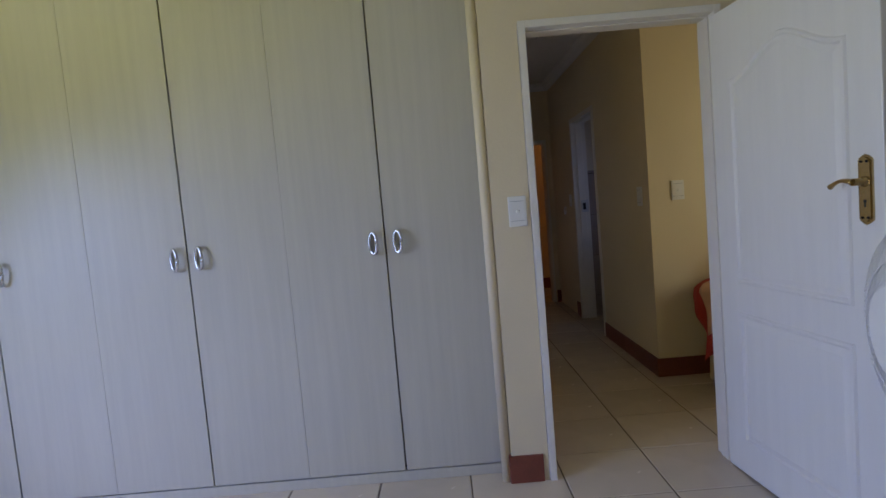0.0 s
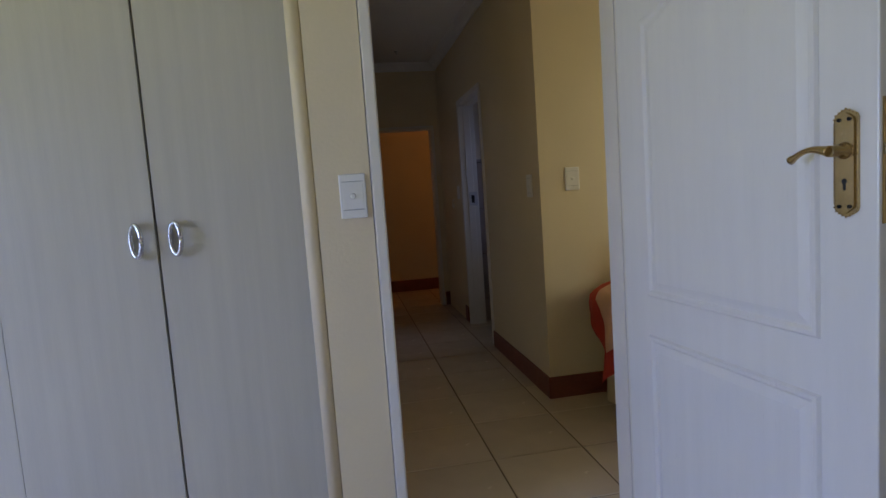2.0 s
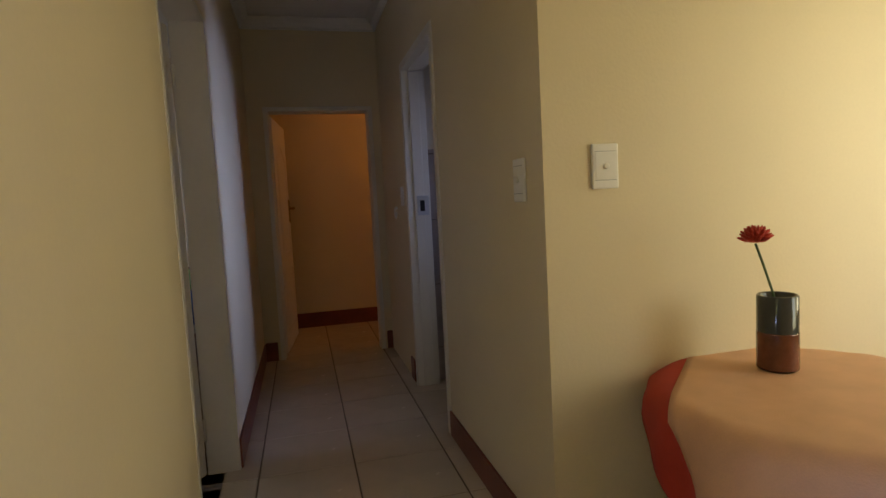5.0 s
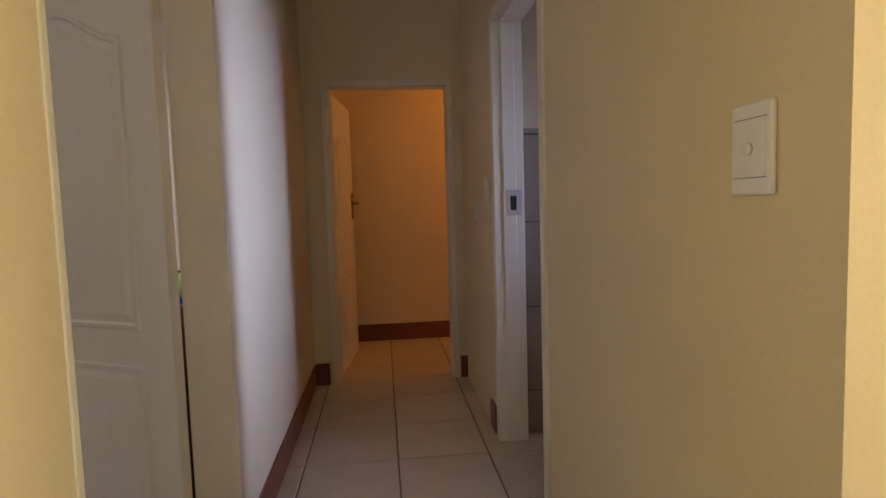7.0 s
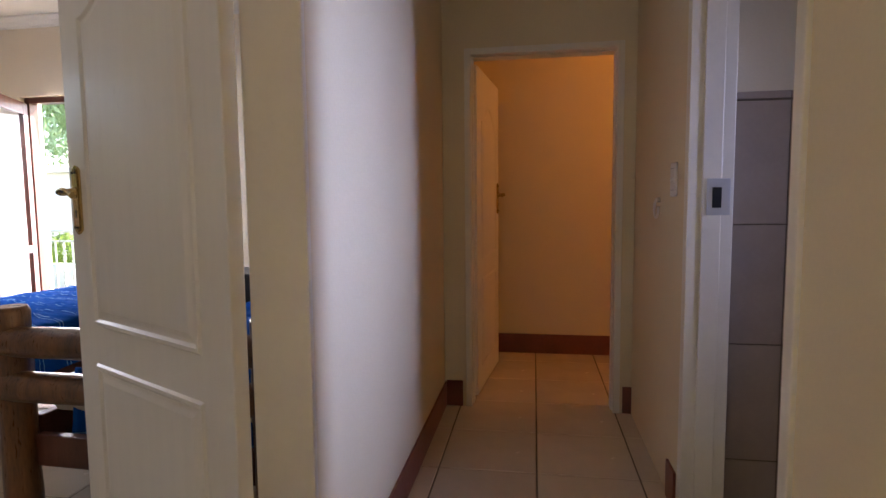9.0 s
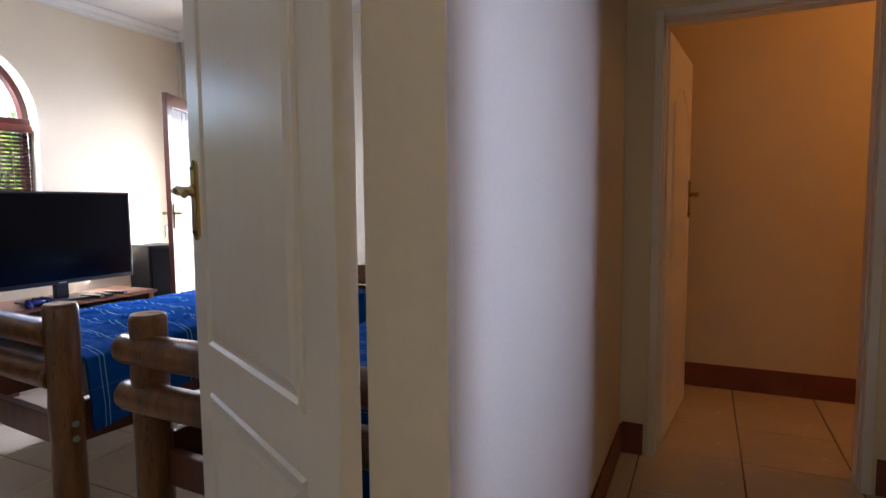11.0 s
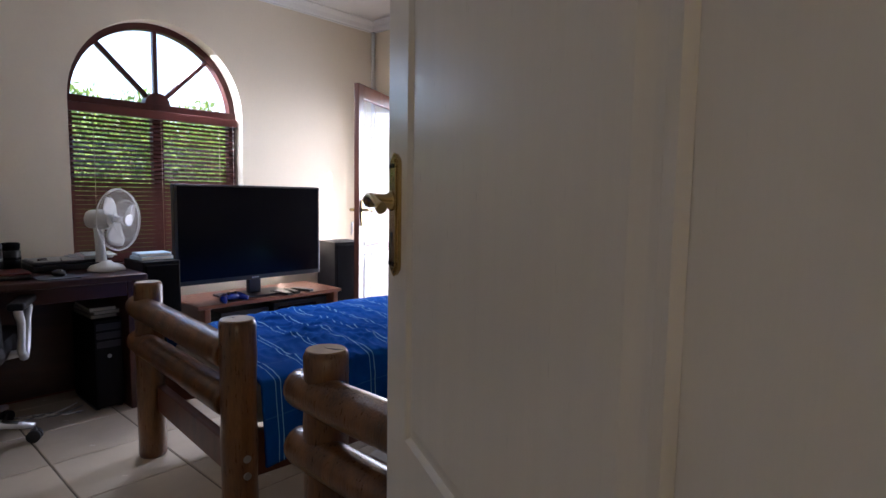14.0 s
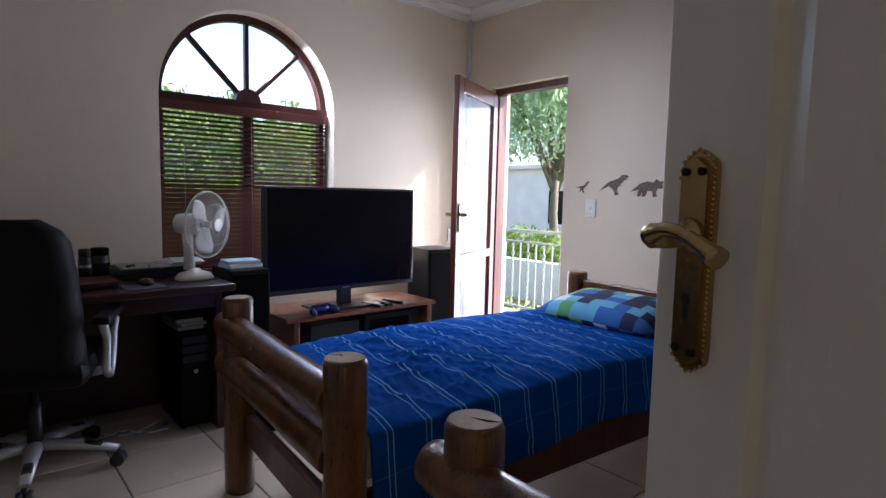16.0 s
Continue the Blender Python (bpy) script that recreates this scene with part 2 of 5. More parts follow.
wall("wall_passage_west", [(BX, XH, 2.43, 3.892, 0, H), (BX, XH, 3.892, 4.828, 2.07, H), (BX, XH, 4.828, YE, 0, H)], CREAM, "cream painted passage wall with a doorway")
wall("wall_passage_east", [(XR, 1.45, 3.60, 4.85, 0, H), (XR, 1.45, 4.85, 5.72, 2.07, H), (XR, 1.45, 5.72, YE, 0, H)], CREAM, "cream painted passage wall with a bathroom doorway")
wall("wall_lobby", [(1.45, 4.2, 3.60, 3.74, 0, H)], CREAM, "cream painted wall of the lobby")
wall("wall_lobby_end", [(4.1, 4.22, 2.43, 3.60, 0, 0.9), (4.1, 4.22, 2.43, 3.60, 2.1, H), (4.1, 4.22, 2.43, 2.65, 0.9, 2.1), (4.1, 4.22, 3.35, 3.60, 0.9, 2.1)], CREAM, "cream painted end wall of the lobby")
wall("wall_lobby_south", [(3.6, 4.22, 2.31, 2.43, 0, H), (2.12, 2.7, 2.31, 2.43, 0, H), (2.7, 3.6, 2.31, 2.43, 0, 0.6), (2.7, 3.6, 2.31, 2.43, 2.15, H)], CREAM, "cream painted lobby wall with a window")
wall("wall_passage_end", [(XH, 0.42, YE, 6.91, 0, H), (0.42, 1.245, YE, 6.91, 2.005, H), (1.245, XR, YE, 6.91, 0, H)], CREAM, "cream painted end wall round the far doorway")
wall("wall_far", [(-0.8, 2.9, YF, 8.1, 0, H)], CREAM, "cream painted wall lit by a warm bulb")
wall("wall_far_sides", [(2.78, 2.9, 6.91, YF, 0, H), (-0.1, 0.02, 6.91, YF, 0, H), (XR, 2.9, YE, 6.91, 0, H), (0.02, XH, 6.8, 6.91, 0, H)], CREAM, "cream painted walls of the back room")
wall("wall_bathroom_tiled", [(1.45, 3.4, 5.765, 5.88, 0, H)], PALE, "pale painted bathroom wall above the tiles")
wall("wall_bathroom_window", [(3.4, 3.52, 3.74, 5.88, 0, 1.05), (3.4, 3.52, 3.74, 5.88, 2.15, H), (3.4, 3.52, 3.74, 4.72, 1.05, 2.15), (3.4, 3.52, 5.12, 5.88, 1.05, 2.15)], PALE, "pale bathroom wall with a window")
# opaque panes added in two unseen windows; they block the sun's direct light
SUN_BLOCK = material("opaque_sun_block", (0.75, 0.78, 0.78), 0.5, vary=0.05, scale=20, fine=200, bump=0.05)
structure("sun_block_bathroom", box(B(), 3.44, 3.448, 4.72, 5.12, 1.05, 2.15), SUN_BLOCK, "unseen opaque pane added to keep the sun out of the bathroom", "window")
structure("sun_block_lobby_end", box(B(), 4.16, 4.168, 2.65, 3.35, 0.9, 2.1), SUN_BLOCK, "unseen opaque pane added to keep the sun out at the lobby's end", "window")
# bedroom B
wall("wall_bedroom_b_balcony", [(-4.06, -3.585, YB, 8.12, 0, H), (-3.585, -2.838, YB, 8.12, 2.116, H), (-2.838, BX, YB, 8.12, 0, H), (0.02, BX, YE, YB, 0, H)], PALE, "pale cream wall round the balcony doorway")
wall("wall_bedroom_b_south", [(-4.06, BX, 3.14, 3.26, 0, H)], PALE, "pale cream bedroom wall")
WY0, WY1, WZ0, WZS = 5.50, 6.62, 0.74, 1.80      # arched window: sides, sill and springing
bm = B()
box(bm, -4.06, XB, 3.26, WY0, 0, H)
box(bm, -4.06, XB, WY1, YB, 0, H)
box(bm, -4.06, XB, WY0, WY1, 0, WZ0)
WR, WC = (WY1 - WY0) / 2, (WY0 + WY1) / 2
N = 28
for i in range(N):
    a, b = (math.pi * (1 - k / N) for k in (i, i + 1))
    ya, za, yb, zb = WC + WR * math.cos(a), WZS + WR * math.sin(a), WC + WR * math.cos(b), WZS + WR * math.sin(b)
    prism(bm, [(ya, za), (yb, zb), (yb, H), (ya, H)], 0, -4.06, XB)
structure("wall_bedroom_b_window", bm, PALE, "pale cream wall with an arched window", "wall")

# ceilings and cornices
for name, b in (("ceiling_bedroom_a", (-3.12, 2.72, -2.32, 3.14)), ("ceiling_passage", (BX, 4.22, 2.31 + 0.12, 8.1)), ("ceiling_bedroom_b", (-4.06, BX, 3.14, 8.12))):
    structure(name, box(B(), *b, HP if name == "ceiling_passage" else H, H + 0.1) if name != "ceiling_bedroom_a" else box(B(), -3.12, 2.12, -2.32, 2.43, H, H + 0.1), CEIL, "plain white plaster ceiling", "ceiling")
structure("ceiling_wardrobe", box(B(), -3.12, BX, 2.43, 3.14, H, H + 0.1), CEIL, "plain white plaster ceiling", "ceiling")
structure("ceiling_back_room", box(B(), -0.8, BX, 8.12, 8.3, H, H + 0.1), CEIL, "plain white plaster ceiling", "ceiling")


def cornice(name, a, b, inward, top=H, size=0.085):
    """A cove with two steps along the joint of wall and ceiling from a to b; inward points into the room."""
    bm = B()
    a, b, n = Vector((*a, 0)), Vector((*b, 0)), Vector((*inward, 0))
    prof = [(0, -size), (0.012, -size), (0.012, -size + 0.012), (0.022, -size + 0.018), (0.035, -0.038), (0.062, -0.018), (size - 0.012, -0.012), (size - 0.012, 0), (0, 0)]
    rows = [[bm.verts.new(p + n * u + Vector((0, 0, top + v - 0.001))) for u, v in prof] for p in (a, b)]
    k = len(prof)
    for i in range(k):
        bm.faces.new((rows[0][i], rows[0][(i + 1) % k], rows[1][(i + 1) % k], rows[1][i]))
    bm.faces.new(rows[0][::-1])
    bm.faces.new(rows[1])
    return structure(name, bm, CEIL, "white moulded plaster cornice", "cornice")


for i, (a, b, n) in enumerate([((XB, 3.26), (XB, YB), (1, 0)), ((XB, YB), (0.02, YB), (0, -1)), ((BX, 3.26), (BX, YE), (-1, 0)),
                               ((XH, 2.43), (XH, YE), (1, 0)), ((XR, 3.60), (XR, YE), (-1, 0)), ((XH, YE), (XR, YE), (0, -1)), ((XR, 3.60), (4.1, 3.60), (0, -1)),
                               ((0.13, YA), (2.0, YA), (0, -1)), ((0.02, YF), (2.78, YF), (0, -1))]):
    cornice("cornice_%d" % (i + 1), a, b, n, HP if 3 <= i <= 6 or i == 8 else H)

# floors: the grout bed; the tiles stand on it at the end of the file
structure("floor", box(B(), -4.3, 4.3, -2.4, 8.12, -0.12, -0.004), GROUT, "dark grout bed under beige floor tiles", "floor")


# skirting: red-brown tiles, 0.13 high
def skirting(name, runs, h=0.13):
    bm = B()
    for x0, x1, y0, y1 in runs:
        box(bm, x0, x1, y0, y1, 0, h, 0.003)
    return structure(name, bm, SKIRT, "red-brown tiled skirting", "skirting")


S = 0.011
skirting("baseboard_nib", [(0.13 - S, 0.277, YA - S, YA, ), (0.13 - S, 0.13, YA, 2.40)])
skirting("baseboard_corner", [(XR - S, XR, 3.60 - S, 4.845), (XR, 1.70, 3.60 - S, 3.60), (1.70, 4.1, 3.60 - S, 3.60)])
skirting("baseboard_passage_west", [(XH, XH + S, 4.838, YE), (XH, XH + S, 2.43, 3.88)], 0.14)
skirting("baseboard_passage_end", [(XH + S, 0.385, YE - S, YE), (1.275, XR, YE - S, YE), (XR - S, XR, 5.775, 5.90)], 0.15)
skirting("baseboard_far", [(0.02, 2.78, YF - S, YF)], 0.15)
skirting("baseboard_bedroom_b", [(XB, XB + S, 3.26, YB), (-2.75, 0.02, YB - S, YB), (XB, -3.62, YB - S, YB), (BX - S, BX, 4.85, YE)], 0.12)


# door frames: white pressed frames that wrap the wall
def door_frame(name, axis, a0, a1, f0, f1, top, w=0.045, proud=0.012, step=0.007):
    """Opening from a0 to a1 along the wall's axis ('x' or 'y'), wall faces at f0 and f1, clear height top."""
    frame_ob = thing(name, pose(0, 0, 0), "white enamelled door frame with rebated jambs", "door frame")
    tagged(frame_ob, kind="structure")

    def bar(nm, lo, hi, z0, z1, d0, d1):
        bm = B()
        if axis == "x":
            box(bm, lo, hi, d0, d1, z0, z1, 0.003)
        else:
            box(bm, d0, d1, lo, hi, z0, z1, 0.003)
        return part(nm, bm, FRAME, frame_ob)

    d0, d1 = f0 - proud, f1 + proud
    mid = (f0 + f1) / 2
    bar("jamb", a0 - w, a0, 0, top + w, d0, d1)
    bar("jamb", a1, a1 + w, 0, top + w, d0, d1)
    bar("head", a0, a1, top, top + w, d0, d1)
    if not step:
        return frame_ob
    for lo, hi in ((a0, a0 + step), (a1 - step, a1)):
        bar("stop", lo, hi, 0, top, mid - 0.03, mid + 0.035)
    bar("stop", a0 + step, a1 - step, top - step, top, mid - 0.03, mid + 0.035)
    return frame_ob


frame_a = door_frame("door_frame_1", "x", 0.335, 1.160, YA, 2.43, 2.05, 0.032)
frame_b = door_frame("door_frame_2", "y", 3.91, 4.812, BX, XH, 2.05, 0.02, 0.003, 0)
frame_c = door_frame("door_frame_3", "y", 4.885, 5.675, XR, 1.45, 2.05)
frame_d = door_frame("door_frame_4", "x", 0.440, 1.224, YE, 6.91, 1.985, 0.036)


# ---- doors ----
def panel_outline(x0, x1, z0, z1, arch=0.0):
    if not arch:
        return [(x0, z0), (x1, z0), (x1, z1), (x0, z1)]
    pts = [(x0, z0), (x1, z0), (x1, z1)]
    n = 14
    for i in range(1, n):
        u = i / n
        s = 0.5 - 0.5 * math.cos(2 * math.pi * u)
        pts.append((x1 + (x0 - x1) * u, z1 + arch * s))
    return pts + [(x0, z1)]


def inset(pts, d):
    """The outline moved inwards by d (counter-clockwise outlines)."""
    out, n = [], len(pts)
    for i in range(n):
        a, b, c = (Vector(pts[j % n]) for j in (i - 1, i, i + 1))
        e, f = (b - a).normalized(), (c - b).normalized()
        na, nb = Vector((-e.y, e.x)), Vector((-f.y, f.x))
        m = (na + nb).normalized()
        out.append(tuple(b + m * (d / max(0.4, m.dot(na)))))
    return out


def door_panel(bm, outline, y, side):
    """A moulded panel on the face at depth y; side is the way that face looks along y."""
    loops = []
    for d, h in ((0.0, 0.0), (0.006, 0.007), (0.016, 0.007), (0.024, -0.001), (0.034, 0.001), (0.050, 0.006)):
        loops.append([bm.verts.new((u, y + side * (h + 0.0005), v)) for u, v in inset(outline, d)])
    for a, b in zip(loops, loops[1:]):
        for i in range(len(a)):
            j = (i + 1) % len(a)
            bm.faces.new((a[i], a[j], b[j], b[i]))
    bm.faces.new(loops[-1])


def lever_set(parent, x, z, y, side, way, plate=(0.048, 0.225), key=True):
    """Ornate brass backplate and scrolled lever on a door face; way is where the lever points along x."""
    w, h = plate
    bm = B()
    pts = []
    n = 10
    for s in (1, -1):
        for i in range(n + 1):
            a = math.pi * i / n
            r = w / 2 * (1 + 0.10 * math.sin(3 * a) ** 2)
            u, v = r * math.cos(a), (h / 2 - w / 2) + r * math.sin(a)
            pts.append((x + s * u, z + s * v))
    prism(bm, pts, 1, y, y + side * 0.006)
    prism(bm, [(x + (u - x) * 0.78, z + (v - z) * 0.93) for u, v in pts], 1, y + side * 0.006, y + side * 0.010)
    back = part("backplate", bm, BRASS, parent, "ornate polished brass backplate")
    bm = B()
    for i in range(len(pts) - 1):
        a, b = pts[i], pts[i + 1]
        d = math.hypot(b[0] - a[0], b[1] - a[1])
        for k in range(max(1, int(d / 0.0048))):
            u = k / max(1, int(d / 0.0048))
            bmesh.ops.create_icosphere(bm, subdivisions=1, radius=0.0023, matrix=Matrix.Translation((a[0] + (b[0] - a[0]) * u, y + side * 0.006, a[1] + (b[1] - a[1]) * u)))
    part("rope_edge", bm, BRASS, back)
    bm = B()
    for dz in (-h * 0.41, h * 0.41):
        for dx in (-0.011, 0.011):
            tube(bm, [(x + dx, y + side * 0.009, z + dz), (x + dx, y + side * 0.0125, z + dz)], 0.0038, 10)
    part("screw", bm, VENEER, back, "dark screw heads")
    zl = z + h * 0.12
    bm = B()
    tube(bm, [(x, y + side * 0.008, zl), (x, y + side * 0.014, zl), (x, y + side * 0.020, zl), (x, y + side * 0.05, zl)], [0.018, 0.016, 0.011, 0.0115], 16)
    path, rad = [], []
    for i in range(17):
        u = i / 16
        path.append((x + way * 0.088 * u, y + side * (0.05 + 0.004 * math.sin(math.pi * u)), zl + 0.008 * math.sin(1.15 * math.pi * u) - 0.008 * u * u))
        rad.append(0.0105 - 0.003 * u - 0.0030 * math.sin(math.pi * min(1, u * 1.05)) + (0.0015 if u > 0.93 else 0))
    tube(bm, path, rad, 12)
    part("lever", bm, BRASS, parent, "curved brass lever")
    if key:
        bm = B()
        tube(bm, [(x, y + side * 0.0095, z - h * 0.17), (x, y + side * 0.011, z - h * 0.17)], 0.0055, 12)
        box(bm, x - 0.003, x + 0.003, y + side * 0.0095 - 0.0008, y + side * 0.0095 + 0.0012, z - h * 0.17 - 0.018, z - h * 0.17)
        part("keyhole", bm, BLACK, back, "dark keyhole")


def panel_door(name, hinge, angle, width, height, label, lever_z, off=0.0, plate=(0.05, 0.21), rails=(0.71, 0.825)):
    """A leaf hinged at its x = 0 edge; its length runs along local x and angle turns it about z."""
    d = thing(name, pose(hinge[0], hinge[1], 0, 0, 0, angle), label, "door")
    tagged(d, kind="structure")
    t = 0.020
    part("leaf", box(B(), 0, width, off - t, off + t, 0.012, height, 0.004), WHITE, d)
    m = 0.125
    for side in (1, -1):
        for o in (panel_outline(m, width - m, 0.16, rails[0]), panel_outline(m, width - m, rails[1], height - 0.30, 0.11)):
            bm = B()
            door_panel(bm, o, off + side * t, side)
            part("moulded_panel", bm, WHITE, d)
        lever_set(d, width - 0.062, lever_z, off + side * t, side, -1, plate)
    bm = B()
    box(bm, width - 0.0005, width + 0.0018, off - 0.012, off + 0.012, lever_z - 0.12, lever_z + 0.12)
    forend = part("lock_plate", bm, BRASS, d, "brass lock forend plate")
    bm = B()
    box(bm, width + 0.001, width + 0.012, off - 0.007, off + 0.007, lever_z + 0.012, lever_z + 0.034, 0.002)
    part("latch", bm, STEEL, forend)
    bm = B()
    box(bm, width + 0.0012, width + 0.0026, off - 0.005, off + 0.005, lever_z - 0.06, lever_z - 0.02)
    part("bolt_hole", bm, BLACK, forend)
    for z in (0.22, height - 0.22):
        bm = B()
        tube(bm, [(-0.008, 2 * off, z - 0.05), (-0.008, 2 * off, z + 0.05)], 0.007, 10)
        box(bm, -0.004, -0.0005, off - 0.015, off + 0.015, z - 0.05, z + 0.05)
        part("hinge", bm, FRAME, d)
    return d


def ang(a, b):
    return math.degrees(math.atan2(b[1] - a[1], b[0] - a[0]))


door_a = panel_door("door_1", (1.142, 2.287), -85.2, 0.866, 2.03, "white moulded panel door standing open into the bedroom", 1.245, 0.02, rails=(0.745, 0.87))
door_b = panel_door("door_2", (0.118, 4.761), 152.5, 0.838, 2.03, "white moulded panel door standing open with brass lever", 1.202, -0.02, (0.046, 0.20))
door_d = panel_door("door_3", (0.458, 6.92), 84, 0.75, 1.97, "white moulded panel door open at the passage's end", 1.20, 0.02)
part("screw_hole", tube(B(), [(0.199, 0.0, 1.163), (0.199, 0.0012, 1.163)], 0.003, 10), STEEL, door_b, "small dark mark")


# ---- bedroom A ----
def wardrobe():
    w = thing("wardrobe", pose(0, 2.395, 0), "fitted wardrobe with pale wood-grain doors and chrome handles", "wardrobe")
    part("body", box(B(), -2.99, 0.085, 0.022, 0.60, 0.07, H - 0.01), WARD_GAP_SHADE, w, "carcass with the door gaps' shade in its colour")
    part("plinth", box(B(), -2.99, 0.125, 0.0, 0.05, 0, 0.048, 0.002), WARD, w)
    edges = [-2.70, -2.235, -1.77, -1.302, -0.838, -0.371, 0.090]
    for i, (a, b) in enumerate(zip(edges, edges[1:])):
        strong = 0.0035
        leaf = part("door", box(B(), a + strong * (i % 2) + 0.0004, b - strong * ((i + 1) % 2) - 0.0004, 0, 0.018, 0.055, 2.62, 0.0015), WARD, w)
        x = (b - 0.055) if i % 2 == 0 else (a + 0.06)
        bm = B()
        z0 = 1.162
        tube(bm, [(x + 0.018 * math.cos(2 * math.pi * k / 28), -0.020 - 0.010 * math.cos(2 * math.pi * k / 28), z0 - 0.050 * math.sin(2 * math.pi * k / 28)) for k in range(29)], 0.0075, 10)
        tube(bm, [(x - 0.018, 0.0, z0), (x - 0.021, -0.012, z0)], 0.006, 10)
        part("handle", bm, CHROME, leaf, "bowed chrome handle")
    part("top_panel", box(B(), -2.99, 0.125, 0, 0.018, 2.625, H - 0.01, 0.002), WARD, w)
    return w


wardrobe()
structure("trim", tube(B(), [(0.106, 2.318, 0), (0.106, 2.318, H)], 0.023, 20), CREAM, "rounded cover strip between wardrobe and wall", "trim")


def switch_plate(m, w, h, label):
    """A cover plate with a bevelled edge, an inner lid with a gap, and one round rocker; it looks along local -y."""
    s = thing("light_switch", m, label, "light switch", "light switches")
    bm = B()
    box(bm, -w / 2, w / 2, -0.010, 0, -h / 2, h / 2, 0.004)
    plate = part("cover_plate", bm, PLASTIC, s)
    bm = B()
    box(bm, -w * 0.38, w * 0.38, -0.0112, -0.009, -h * 0.30, h * 0.32, 0.0008)
    part("insert", bm, PLASTIC, plate)
    bm = B()
    box(bm, -w * 0.40, w * 0.40, -0.0105, -0.0095, -h * 0.315, -h * 0.303)
    part("gap", bm, STEEL, plate, "thin dark gap")
    part("gap", box(B(), -w * 0.40, w * 0.40, -0.0105, -0.0095, h * 0.323, h * 0.335), STEEL, plate, "thin dark gap")
    bm = B()
    tube(bm, [(0, -0.012, 0), (0, -0.0165, 0), (0, -0.018, 0)], [w * 0.10, w * 0.10, w * 0.07], 18)
    part("rocker", bm, PLASTIC, s)
    return s


switch_plate(pose(0.243, YA, 1.255), 0.082, 0.137, "white plastic light switch beside the bedroom door")
switch_plate(pose(1.517, 3.60, 1.284), 0.086, 0.132, "white plastic light switch on the lobby wall")
switch_plate(pose(XR, 3.770, 1.260, 0, 0, -90), 0.092, 0.136, "white plastic light switch on the passage wall")
switch_plate(pose(XR, 5.90, 1.26, 0, 0, -90), 0.08, 0.13, "white plastic light switch by the bathroom door")
switch_plate(pose(-2.60, YB, 1.19), 0.085, 0.125, "white plastic light switch on the bedroom wall")

# towel ring on the passage wall
ring = thing("wall_ring", pose(XR, 6.16, 1.145, 0, 0, -90), "small pale ring hook on the passage wall", "hook")
bm = B()
tube(bm, [(0.038 * math.cos(a), -0.014, 0.038 * math.sin(a)) for a in (math.pi * (0.5 + k / 12) for k in range(20))], 0.006, 8)
part("ring", bm, PLASTIC, ring)
part("mount", tube(B(), [(0, 0, 0.038), (0, -0.016, 0.038)], 0.010, 12), PLASTIC, ring)


def strike(name, b, hole, label):
    s = thing(name, pose(0, 0, 0), label, "strike plate")
    part("plate", box(B(), *b, 0.0006), SILVER, s)
    part("latch_hole", box(B(), *hole), BLACK, s)


strike("strike_plate", (0.333, 0.3385, 2.282, 2.350, 1.165, 1.30), (0.335, 0.3392, 2.30, 2.325, 1.20, 1.265), "dull steel strike plate on the door jamb")
strike("strike_plate", (1.372, 1.448, 5.6655, 5.676, 1.13, 1.255), (1.390, 1.420, 5.6645, 5.668, 1.155, 1.225), "dull steel strike plate on the bathroom jamb")


